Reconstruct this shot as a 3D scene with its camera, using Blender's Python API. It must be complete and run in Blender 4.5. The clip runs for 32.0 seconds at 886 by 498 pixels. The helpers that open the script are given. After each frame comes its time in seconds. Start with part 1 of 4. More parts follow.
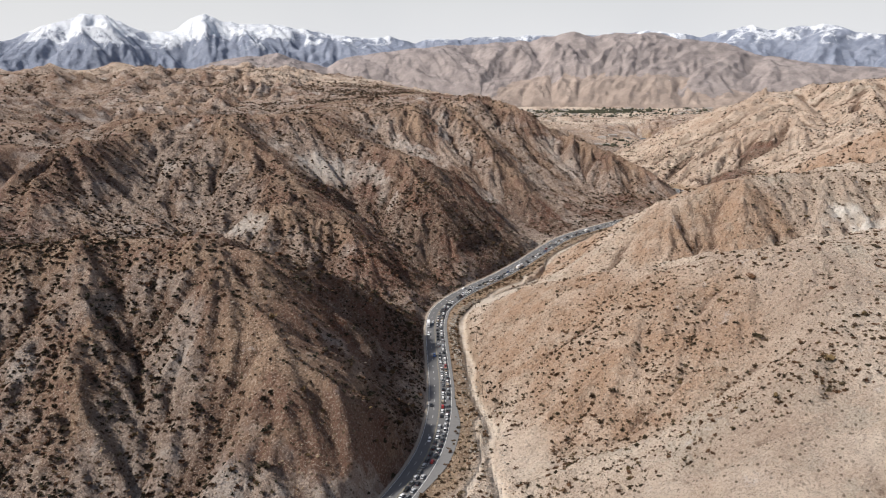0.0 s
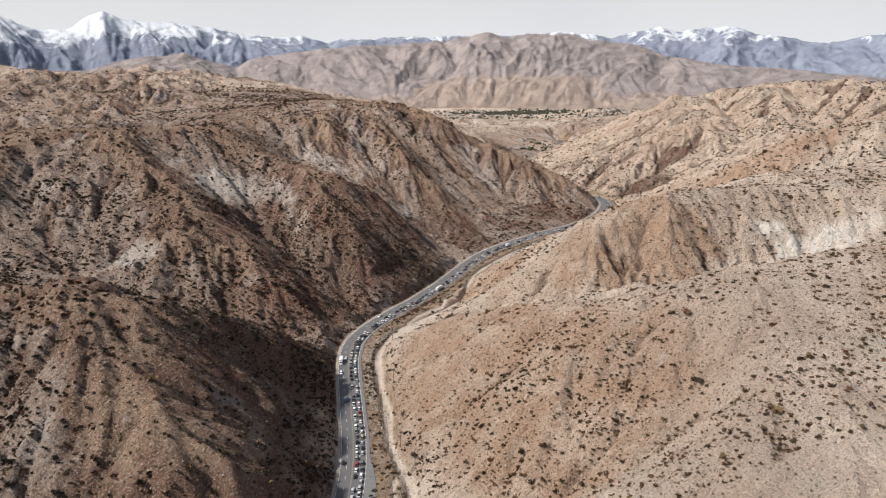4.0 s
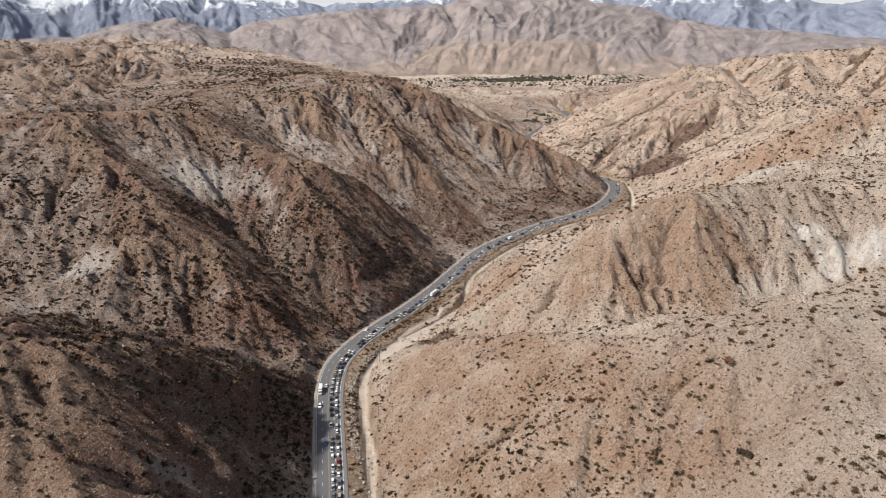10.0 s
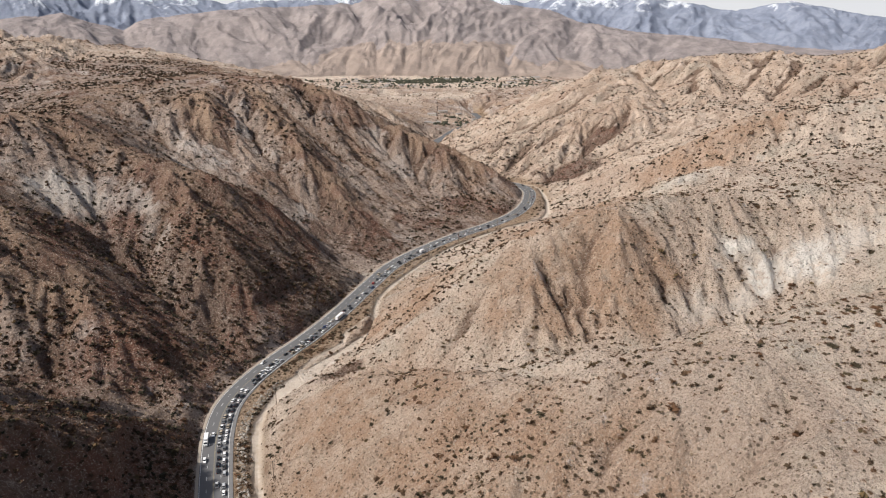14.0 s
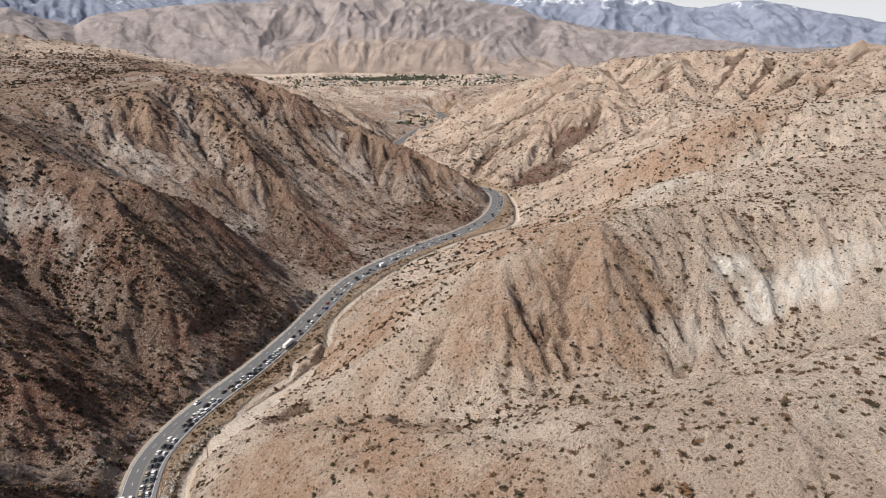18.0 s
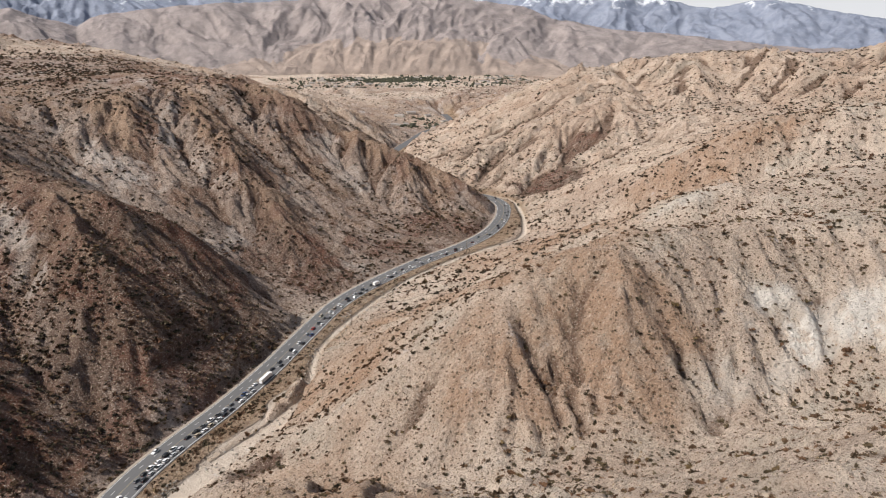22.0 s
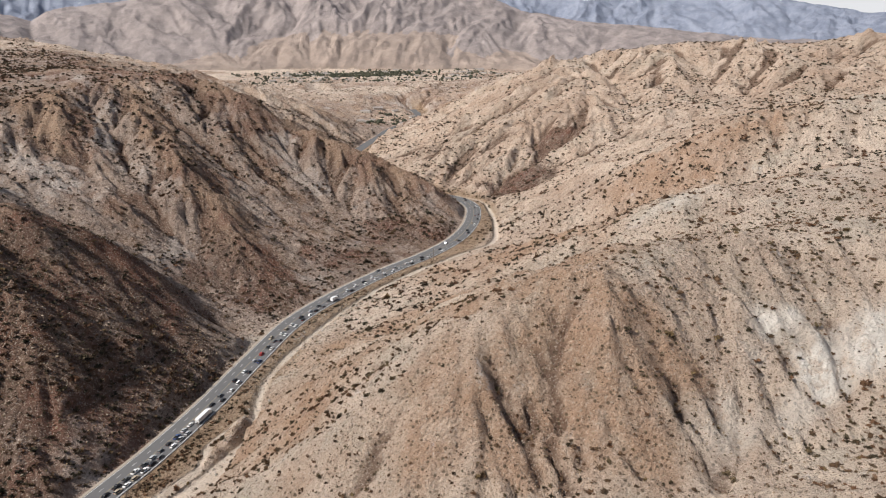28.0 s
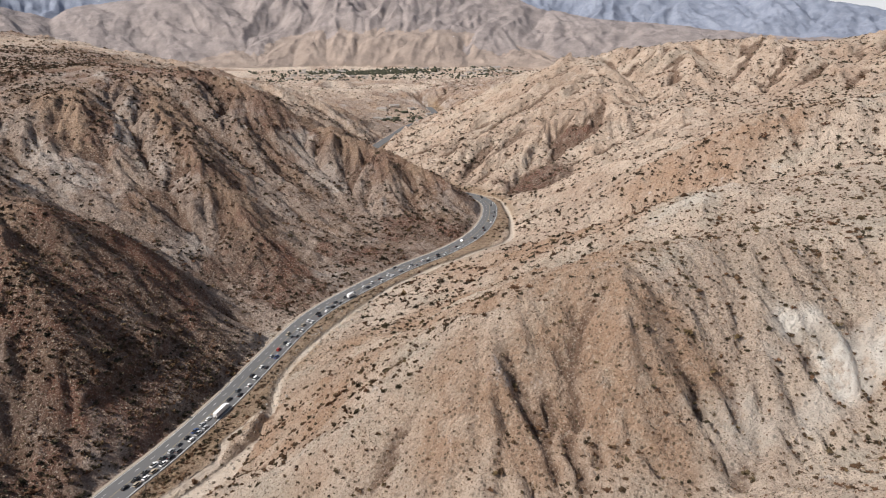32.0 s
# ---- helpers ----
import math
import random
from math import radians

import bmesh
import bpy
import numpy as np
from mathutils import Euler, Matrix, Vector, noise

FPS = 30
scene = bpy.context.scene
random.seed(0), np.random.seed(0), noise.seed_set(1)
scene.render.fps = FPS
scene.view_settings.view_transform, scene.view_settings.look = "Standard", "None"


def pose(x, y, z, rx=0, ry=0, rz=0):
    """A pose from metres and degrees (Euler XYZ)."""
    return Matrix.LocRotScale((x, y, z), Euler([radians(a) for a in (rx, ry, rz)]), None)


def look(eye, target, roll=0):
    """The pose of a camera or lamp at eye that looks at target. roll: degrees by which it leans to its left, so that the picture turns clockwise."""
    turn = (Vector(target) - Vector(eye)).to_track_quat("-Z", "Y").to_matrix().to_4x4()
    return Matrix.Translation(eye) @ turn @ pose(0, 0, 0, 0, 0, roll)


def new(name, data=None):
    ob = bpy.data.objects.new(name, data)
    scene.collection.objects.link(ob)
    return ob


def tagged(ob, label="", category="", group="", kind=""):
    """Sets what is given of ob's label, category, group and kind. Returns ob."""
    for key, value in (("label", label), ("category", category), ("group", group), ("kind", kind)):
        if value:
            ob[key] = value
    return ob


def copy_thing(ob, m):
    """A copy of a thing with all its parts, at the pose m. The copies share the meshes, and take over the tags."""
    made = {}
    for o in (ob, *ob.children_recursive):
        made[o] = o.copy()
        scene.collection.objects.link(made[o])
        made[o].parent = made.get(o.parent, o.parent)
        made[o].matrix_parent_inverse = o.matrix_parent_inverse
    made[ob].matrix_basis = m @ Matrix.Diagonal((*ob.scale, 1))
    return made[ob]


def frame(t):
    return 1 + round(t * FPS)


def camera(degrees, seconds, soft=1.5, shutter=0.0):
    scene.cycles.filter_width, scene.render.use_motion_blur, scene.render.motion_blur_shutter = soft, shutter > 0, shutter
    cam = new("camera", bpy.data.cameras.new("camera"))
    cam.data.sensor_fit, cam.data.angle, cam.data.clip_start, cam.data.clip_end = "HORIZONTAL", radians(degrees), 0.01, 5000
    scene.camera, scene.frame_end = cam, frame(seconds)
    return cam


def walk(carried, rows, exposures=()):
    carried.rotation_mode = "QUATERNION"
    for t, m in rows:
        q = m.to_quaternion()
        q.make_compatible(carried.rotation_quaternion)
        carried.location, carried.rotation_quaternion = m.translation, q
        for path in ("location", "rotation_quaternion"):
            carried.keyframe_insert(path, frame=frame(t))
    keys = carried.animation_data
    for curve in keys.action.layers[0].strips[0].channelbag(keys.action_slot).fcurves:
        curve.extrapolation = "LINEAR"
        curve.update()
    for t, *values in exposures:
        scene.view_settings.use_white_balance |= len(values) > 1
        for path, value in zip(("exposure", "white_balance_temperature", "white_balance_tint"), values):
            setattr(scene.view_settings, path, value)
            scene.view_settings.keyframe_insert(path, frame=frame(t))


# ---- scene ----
cam = camera(60.9, 32.0, 1.1)
PATH = [
    (0, (-0.00, -0.03, 239.69), (0.07, 96.57, 213.81), -0.63),
    (1, (1.90, 14.04, 242.38), (1.74, 110.61, 216.42), -0.69),
    (2, (3.79, 28.08, 244.98), (3.44, 124.66, 219.05), -0.76),
    (2.5, (4.74, 35.05, 246.22), (8.07, 131.57, 220.24), -0.62),
    (3, (5.65, 42.01, 247.40), (15.95, 138.00, 221.34), -0.41),
    (4, (7.44, 55.99, 249.71), (18.05, 151.93, 223.55), -0.41),
    (4.5, (8.46, 63.02, 250.86), (19.04, 158.95, 224.66), -0.45),
    (6.5, (13.31, 91.21, 255.36), (23.65, 186.28, 226.11), -0.65),
    (7, (14.67, 98.38, 256.58), (24.91, 193.00, 225.87), -0.65),
    (8, (17.60, 112.90, 259.09), (27.81, 207.52, 228.37), -0.70),
    (9, (20.66, 127.41, 261.12), (30.83, 222.05, 230.50), -0.72),
    (10, (23.71, 141.70, 261.95), (33.84, 236.32, 231.22), -0.71),
    (11, (26.64, 155.89, 261.39), (36.39, 250.52, 230.54), -0.66),
    (12, (29.58, 170.50, 260.22), (38.82, 265.20, 229.46), -0.55),
    (13, (32.80, 185.58, 258.92), (41.40, 280.35, 228.18), -0.48),
    (13.5, (34.68, 193.30, 258.24), (42.97, 288.11, 227.53), -0.42),
    (14, (36.81, 201.22, 257.54), (58.30, 293.95, 226.90), 0.31),
    (14.5, (38.96, 209.37, 256.86), (65.64, 300.73, 226.21), 0.42),
    (16.5, (48.47, 242.30, 254.21), (74.48, 333.78, 223.34), 0.53),
    (17, (51.17, 250.47, 253.53), (77.11, 341.97, 222.61), 0.56),
    (18, (57.15, 266.60, 252.12), (82.88, 358.15, 221.19), 0.57),
    (19, (63.53, 282.41, 250.72), (88.99, 374.02, 219.75), 0.55),
    (20, (69.97, 297.86, 249.23), (95.11, 389.57, 218.30), 0.51),
    (21, (76.33, 313.05, 247.78), (101.18, 404.87, 216.92), 0.53),
    (22, (82.50, 328.10, 246.39), (107.17, 419.99, 215.60), 0.51),
    (23, (88.47, 343.06, 245.16), (113.05, 434.91, 214.19), 0.53),
    (24, (94.26, 357.90, 244.13), (118.73, 449.74, 213.05), 0.52),
    (24.5, (96.94, 364.86, 243.78), (121.40, 456.71, 212.72), 0.52),
    (25, (99.26, 370.81, 243.52), (123.90, 462.90, 213.30), 0.44),
    (25.5, (101.04, 375.06, 243.23), (125.81, 467.06, 212.86), 0.37),
    (27.5, (105.50, 383.63, 241.63), (132.88, 474.52, 210.18), 0.22),
    (28, (106.02, 384.48, 241.26), (134.00, 475.17, 209.75), 0.30),
    (29, (106.10, 384.75, 240.85), (135.12, 475.09, 209.30), 0.42),
    (30, (105.75, 384.80, 240.68), (135.61, 474.87, 209.12), 0.47),
    (31, (105.20, 384.84, 240.59), (135.79, 474.64, 208.96), 0.51),
    (31.5, (104.88, 384.82, 240.56), (135.81, 474.49, 208.90), 0.49),
    (32, (104.51, 384.77, 240.53), (130.60, 475.93, 208.77), 0.26),
]
walk(cam, [(t, look(eye, target, roll)) for t, eye, target, roll in PATH])

# ---- daylight: a low sun behind thin high cloud, from the west ----
SUN_AZ, SUN_EL = 262.0, 44.0          # compass degrees (north is +y), degrees above the horizon
world = bpy.data.worlds.new("sky")
scene.world = world
world.use_nodes = True
wn, wl = world.node_tree.nodes, world.node_tree.links
wn.clear()
sky = wn.new("ShaderNodeTexSky")
sky.sky_type, sky.sun_disc = "NISHITA", False
sky.sun_elevation, sky.sun_rotation = radians(SUN_EL), radians(SUN_AZ)
sky.air_density, sky.dust_density, sky.ozone_density = 1.0, 3.0, 1.0
# thin cloud: white near the horizon, thinner and bluer overhead
where = wn.new("ShaderNodeTexCoord")
split = wn.new("ShaderNodeSeparateXYZ")
height = wn.new("ShaderNodeMapRange")
height.interpolation_type = "SMOOTHSTEP"
height.inputs["From Min"].default_value, height.inputs["From Max"].default_value = -0.05, 0.34
height.inputs["To Min"].default_value, height.inputs["To Max"].default_value = 0.95, 0.06
cloud = wn.new("ShaderNodeTexNoise")
cloud.inputs["Scale"].default_value, cloud.inputs["Detail"].default_value = 3.0, 5.0
white = wn.new("ShaderNodeMixRGB")
white.inputs[1].default_value, white.inputs[2].default_value = (7.9, 8.1, 8.6, 1), (9.7, 9.7, 9.8, 1)
veil = wn.new("ShaderNodeMixRGB")
bg = wn.new("ShaderNodeBackground")
bg.inputs[1].default_value = 0.092
out = wn.new("ShaderNodeOutputWorld")
wl.new(where.outputs["Generated"], split.inputs[0])
wl.new(split.outputs["Z"], height.inputs["Value"])
wl.new(cloud.outputs["Fac"], white.inputs[0])
wl.new(height.outputs["Result"], veil.inputs[0])
wl.new(sky.outputs[0], veil.inputs[1])
wl.new(white.outputs[0], veil.inputs[2])
wl.new(veil.outputs[0], bg.inputs[0])
wl.new(bg.outputs[0], out.inputs[0])

sun = new("sun", bpy.data.lights.new("sun", "SUN"))
sun.data.energy, sun.data.angle, sun.data.color = 5.0, radians(3.0), (1.0, 0.955, 0.90)
sun_way = Vector((math.sin(radians(SUN_AZ)) * math.cos(radians(SUN_EL)), math.cos(radians(SUN_AZ)) * math.cos(radians(SUN_EL)), math.sin(radians(SUN_EL))))
sun.matrix_world = look(sun_way * 500, (0, 0, 0))
scene.view_settings.exposure = 0.08

# ---- materials ----
def material(name, rough=0.9, metal=0.0):
    m = bpy.data.materials.new(name)
    m.use_nodes = True
    b = m.node_tree.nodes["Principled BSDF"]
    b.inputs["Roughness"].default_value, b.inputs["Metallic"].default_value = rough, metal
    b.inputs["Specular IOR Level"].default_value = 0.25
    return m, m.node_tree, b


def node(tree, kind, **values):
    n = tree.nodes.new(kind)
    for key, value in values.items():
        n.inputs[key.replace("_", " ")].default_value = value
    return n


def noise_at(tree, scale, detail=4.0, rough=0.6, stretch=(1, 1, 1)):
    co = tree.nodes.new("ShaderNodeNewGeometry")
    mp = tree.nodes.new("ShaderNodeMapping")
    mp.inputs["Scale"].default_value = stretch
    tree.links.new(co.outputs["Position"], mp.inputs["Vector"])
    n = node(tree, "ShaderNodeTexNoise", Scale=scale, Detail=detail, Roughness=rough)
    tree.links.new(mp.outputs[0], n.inputs["Vector"])
    return n.outputs["Fac"]


def band(tree, value, lo, hi):
    n = tree.nodes.new("ShaderNodeMapRange")
    n.interpolation_type = "SMOOTHSTEP"
    n.inputs["From Min"].default_value, n.inputs["From Max"].default_value = lo, hi
    tree.links.new(value, n.inputs["Value"])
    return n.outputs["Result"]


def sum_of(tree, kind, a, b):
    n = tree.nodes.new("ShaderNodeMath")
    n.operation = kind
    for k, v in enumerate((a, b)):
        if isinstance(v, (int, float)):
            n.inputs[k].default_value = v
        else:
            tree.links.new(v, n.inputs[k])
    return n.outputs[0]


def blend(tree, fac, a, b):
    n = tree.nodes.new("ShaderNodeMixRGB")
    for k, v in enumerate((fac, a, b)):
        if isinstance(v, tuple):
            n.inputs[k].default_value = (*v, 1)
        elif isinstance(v, (int, float)):
            n.inputs[k].default_value = v
        else:
            tree.links.new(v, n.inputs[k])
    return n.outputs[0]


def attribute(tree, name):
    n = tree.nodes.new("ShaderNodeAttribute")
    n.attribute_name = name
    return n.outputs["Fac"]


def bump(tree, bsdf, height, depth, strength=1.0):
    n = tree.nodes.new("ShaderNodeBump")
    n.inputs["Distance"].default_value, n.inputs["Strength"].default_value = depth, strength
    tree.links.new(height, n.inputs["Height"])
    tree.links.new(n.outputs[0], bsdf.inputs["Normal"])


def attribute_mix(tree, name, other, share):
    return sum_of(tree, "ADD", attribute(tree, name), sum_of(tree, "MULTIPLY", other, share))


def land_material():
    m, t, b = material("desert_ground", 0.95)
    big, mid, fine = noise_at(t, 0.007, 5, 0.6), noise_at(t, 0.04, 6, 0.68), noise_at(t, 0.85, 5, 0.8)
    grit = noise_at(t, 0.16, 6, 0.8)
    stain = noise_at(t, 0.018, 6, 0.7)
    crest = attribute(t, "crest")
    # east of the road: pale tan soil with grey and rusty stains
    c = blend(t, band(t, mid, 0.34, 0.66), (0.70, 0.58, 0.475), (0.56, 0.44, 0.35))
    c = blend(t, sum_of(t, "MULTIPLY", band(t, stain, 0.50, 0.60), 0.75), c, (0.52, 0.455, 0.375))
    c = blend(t, sum_of(t, "MULTIPLY", band(t, big, 0.47, 0.62), 0.55), c, (0.44, 0.32, 0.245))
    c = blend(t, sum_of(t, "MULTIPLY", attribute(t, "red"), sum_of(t, "ADD", 0.5, sum_of(t, "MULTIPLY", band(t, mid, 0.4, 0.6), 0.45))), c, (0.44, 0.285, 0.19))
    # west of it: grey broken rock on the flanks, rust and yellow soil on the shoulders
    rock = blend(t, band(t, grit, 0.36, 0.62), (0.445, 0.35, 0.288), (0.26, 0.19, 0.15))
    rock = blend(t, sum_of(t, "MULTIPLY", band(t, sum_of(t, "ADD", stain, sum_of(t, "MULTIPLY", sum_of(t, "SUBTRACT", grit, 0.5), 0.5)), 0.53, 0.61), 0.75), rock, (0.58, 0.51, 0.455))
    soil = blend(t, band(t, stain, 0.42, 0.58), (0.37, 0.25, 0.17), (0.23, 0.13, 0.09))
    west = blend(t, band(t, sum_of(t, "ADD", crest, sum_of(t, "MULTIPLY", sum_of(t, "SUBTRACT", mid, 0.5), 3.0)), -0.35, 0.45), rock, soil)
    c = blend(t, band(t, sum_of(t, "ADD", attribute(t, "scrub"), sum_of(t, "MULTIPLY", sum_of(t, "SUBTRACT", grit, 0.5), 0.7)), 0.36, 0.66), c, west)
    rust = blend(t, band(t, mid, 0.38, 0.62), (0.135, 0.094, 0.076), (0.115, 0.058, 0.04))
    c = blend(t, sum_of(t, "MULTIPLY", band(t, sum_of(t, "ADD", attribute(t, "scrub"), sum_of(t, "SUBTRACT", mid, 0.5)), 0.72, 1.1), 0.35), c, rust)
    # brush colour; on the east faces its dark also paints in shade
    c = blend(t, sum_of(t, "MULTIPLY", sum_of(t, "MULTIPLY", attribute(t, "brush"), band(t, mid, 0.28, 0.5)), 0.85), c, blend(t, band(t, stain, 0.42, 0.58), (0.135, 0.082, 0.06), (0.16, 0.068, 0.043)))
    c = blend(t, sum_of(t, "MULTIPLY", band(t, grit, 0.52, 0.66), 0.25), c, (0.24, 0.17, 0.125))
    # the deepest furrows and slots turn dark brown
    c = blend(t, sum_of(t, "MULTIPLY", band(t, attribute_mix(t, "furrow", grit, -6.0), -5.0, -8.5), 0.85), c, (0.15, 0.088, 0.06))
    c = blend(t, sum_of(t, "MULTIPLY", band(t, fine, 0.53, 0.60), 0.45), c, (0.15, 0.105, 0.078))
    c = blend(t, sum_of(t, "MULTIPLY", band(t, fine, 0.46, 0.39), 0.5), c, (0.66, 0.57, 0.48))
    # low shrubs and stones too small to stand alone
    cell = t.nodes.new("ShaderNodeTexVoronoi")
    cell.inputs["Scale"].default_value = 0.28
    geo = t.nodes.new("ShaderNodeNewGeometry")
    t.links.new(geo.outputs["Position"], cell.inputs["Vector"])
    dot = band(t, sum_of(t, "ADD", cell.outputs["Distance"], sum_of(t, "MULTIPLY", fine, 0.35)), 0.43, 0.34)
    c = blend(t, sum_of(t, "MULTIPLY", sum_of(t, "MULTIPLY", dot, band(t, mid, 0.36, 0.52)), 0.8), c, (0.10, 0.072, 0.045))
    seed = t.nodes.new("ShaderNodeTexVoronoi")
    seed.inputs["Scale"].default_value = 0.75
    t.links.new(geo.outputs["Position"], seed.inputs["Vector"])
    speck = band(t, sum_of(t, "ADD", seed.outputs["Distance"], sum_of(t, "MULTIPLY", grit, 0.45)), 0.52, 0.40)
    c = blend(t, sum_of(t, "MULTIPLY", speck, 0.45), c, (0.17, 0.12, 0.08))
    c = blend(t, sum_of(t, "MULTIPLY", attribute(t, "chalk"), band(t, sum_of(t, "ADD", grit, sum_of(t, "MULTIPLY", mid, 0.5)), 0.54, 0.76)), c, (0.80, 0.745, 0.675))
    c = blend(t, sum_of(t, "MULTIPLY", attribute(t, "verge"), 0.8), c, blend(t, band(t, grit, 0.4, 0.6), (0.36, 0.255, 0.16), (0.22, 0.14, 0.085)))
    c = blend(t, sum_of(t, "MULTIPLY", attribute(t, "sand"), sum_of(t, "ADD", 0.62, sum_of(t, "MULTIPLY", band(t, mid, 0.38, 0.6), 0.33))), c, blend(t, band(t, grit, 0.35, 0.65), (0.44, 0.372, 0.305), (0.56, 0.485, 0.405)))
    stone = attribute(t, "stone")
    wide = noise_at(t, 0.012, 6, 0.7)
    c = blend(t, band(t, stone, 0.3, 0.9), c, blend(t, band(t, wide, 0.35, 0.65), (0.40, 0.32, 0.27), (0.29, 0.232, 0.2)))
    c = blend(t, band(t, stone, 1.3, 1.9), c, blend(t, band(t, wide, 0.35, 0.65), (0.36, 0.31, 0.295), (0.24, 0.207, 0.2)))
    # high range: the blue of distance haze is put into its rock colour
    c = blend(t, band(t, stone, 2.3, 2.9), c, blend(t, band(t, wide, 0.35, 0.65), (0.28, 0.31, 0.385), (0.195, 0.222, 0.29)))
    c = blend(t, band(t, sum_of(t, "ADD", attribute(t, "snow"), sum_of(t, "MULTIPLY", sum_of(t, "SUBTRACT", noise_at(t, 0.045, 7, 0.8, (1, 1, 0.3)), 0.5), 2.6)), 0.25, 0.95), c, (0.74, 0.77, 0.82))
    t.links.new(c, b.inputs["Base Color"])
    # creases of the far ranges
    fold = t.nodes.new("ShaderNodeTexNoise")
    fold.noise_type, fold.normalize = "RIDGED_MULTIFRACTAL", False
    fold.inputs["Scale"].default_value, fold.inputs["Detail"].default_value, fold.inputs["Roughness"].default_value = 0.014, 7.0, 0.6
    t.links.new(geo.outputs["Position"], fold.inputs["Vector"])
    crease = sum_of(t, "MULTIPLY", sum_of(t, "MULTIPLY", fold.outputs[0], band(t, stone, 0.2, 1.0)), 15.0)
    smooth = sum_of(t, "SUBTRACT", 1.0, sum_of(t, "MULTIPLY", attribute(t, "sand"), 0.7))
    bump(t, b, sum_of(t, "ADD", sum_of(t, "MULTIPLY", smooth, sum_of(t, "ADD", sum_of(t, "ADD", sum_of(t, "MULTIPLY", fine, 1.5), sum_of(t, "MULTIPLY", grit, 3.0)), sum_of(t, "MULTIPLY", noise_at(t, 0.42, 3, 0.55), 2.4))), crease), 1.5)
    return m


def plain(name, colour, rough=0.8, metal=0.0, vary=0.25, scale=1.5):
    m, t, b = material(name, rough, metal)
    dark = tuple(v * (1 - vary) for v in colour)
    t.links.new(blend(t, noise_at(t, scale, 5, 0.65), dark, tuple(min(1, v * (1 + vary)) for v in colour)), b.inputs["Base Color"])
    return m


FINE = 2.0
MAT_LAND = land_material()
MAT_ROAD = plain("asphalt", (0.125, 0.123, 0.124), 0.85, vary=0.1, scale=0.4)


def tint_material(name, colours, rough=0.9, dark=(0.05, 0.04, 0.025)):
    """One of several colours for each plant or stone, by its own tint."""
    m, t, b = material(name, rough)
    r = t.nodes.new("ShaderNodeValToRGB")
    r.color_ramp.interpolation = "CONSTANT"
    while len(r.color_ramp.elements) < len(colours):
        r.color_ramp.elements.new(0.5)
    for k, (at, c) in enumerate(colours):
        r.color_ramp.elements[k].position, r.color_ramp.elements[k].color = at, (*c, 1)
    t.links.new(attribute(t, "tint"), r.inputs[0])
    c = blend(t, sum_of(t, "MULTIPLY", noise_at(t, 2.5, 4, 0.7), 0.5), r.outputs[0], dark)
    t.links.new(c, b.inputs["Base Color"])
    return m


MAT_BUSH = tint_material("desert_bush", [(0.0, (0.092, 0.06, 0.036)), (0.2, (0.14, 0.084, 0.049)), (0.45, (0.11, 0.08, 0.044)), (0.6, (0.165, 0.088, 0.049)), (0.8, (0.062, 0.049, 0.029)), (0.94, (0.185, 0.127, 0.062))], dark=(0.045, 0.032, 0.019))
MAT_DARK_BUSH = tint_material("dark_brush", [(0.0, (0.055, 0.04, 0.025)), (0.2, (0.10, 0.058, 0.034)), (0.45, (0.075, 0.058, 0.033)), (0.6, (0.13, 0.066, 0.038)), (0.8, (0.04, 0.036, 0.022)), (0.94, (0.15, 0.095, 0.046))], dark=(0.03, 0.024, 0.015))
MAT_TUFT = tint_material("dry_tuft", [(0.0, (0.10, 0.068, 0.042)), (0.25, (0.34, 0.25, 0.16)), (0.45, (0.15, 0.085, 0.05)), (0.72, (0.42, 0.34, 0.26))])
MAT_ROCK = tint_material("pale_rock", [(0.0, (0.42, 0.38, 0.33)), (0.3, (0.33, 0.28, 0.23)), (0.6, (0.50, 0.46, 0.41)), (0.85, (0.26, 0.21, 0.17))])
MAT_GREEN = tint_material("town_foliage", [(0.0, (0.035, 0.045, 0.028)), (0.4, (0.05, 0.055, 0.036)), (0.75, (0.07, 0.065, 0.042))])
MAT_SHOULDER = plain("pale_shoulder_asphalt", (0.17, 0.166, 0.162), 0.9, vary=0.2, scale=0.5)
MAT_GRAVEL = plain("gravel_berm", (0.34, 0.29, 0.235), 0.95, vary=0.25, scale=0.8)
MAT_WHITE_LINE = plain("white_road_paint", (0.62, 0.62, 0.60), 0.7, vary=0.2, scale=0.8)
MAT_YELLOW_LINE = plain("yellow_road_paint", (0.26, 0.225, 0.15), 0.7, vary=0.2, scale=0.8)
MAT_GLASS = plain("dark_car_glass", (0.02, 0.024, 0.028), 0.08, vary=0.1)
MAT_TYRE = plain("black_rubber", (0.02, 0.02, 0.02), 0.9, vary=0.2)
MAT_CHROME = plain("pale_metal", (0.55, 0.55, 0.56), 0.35, 0.9, vary=0.1)
MAT_LAMP = plain("lamp_lens", (0.75, 0.74, 0.70), 0.2, vary=0.05)
MAT_REDLAMP = plain("red_lamp_lens", (0.45, 0.03, 0.02), 0.3, vary=0.1)
MAT_WOOD = plain("weathered_pole_wood", (0.13, 0.095, 0.07), 0.9, vary=0.3, scale=3)
MAT_WIRE = plain("dark_cable", (0.06, 0.055, 0.05), 0.6, vary=0.1)
MAT_STEEL = plain("galvanised_steel", (0.45, 0.46, 0.47), 0.5, 0.7, vary=0.15)
MAT_WALL = plain("pale_stucco", (0.50, 0.45, 0.39), 0.9, vary=0.12, scale=0.3)
MAT_ROOF = plain("grey_roofing", (0.30, 0.27, 0.25), 0.9, vary=0.2, scale=0.3)
PAINTS = {}
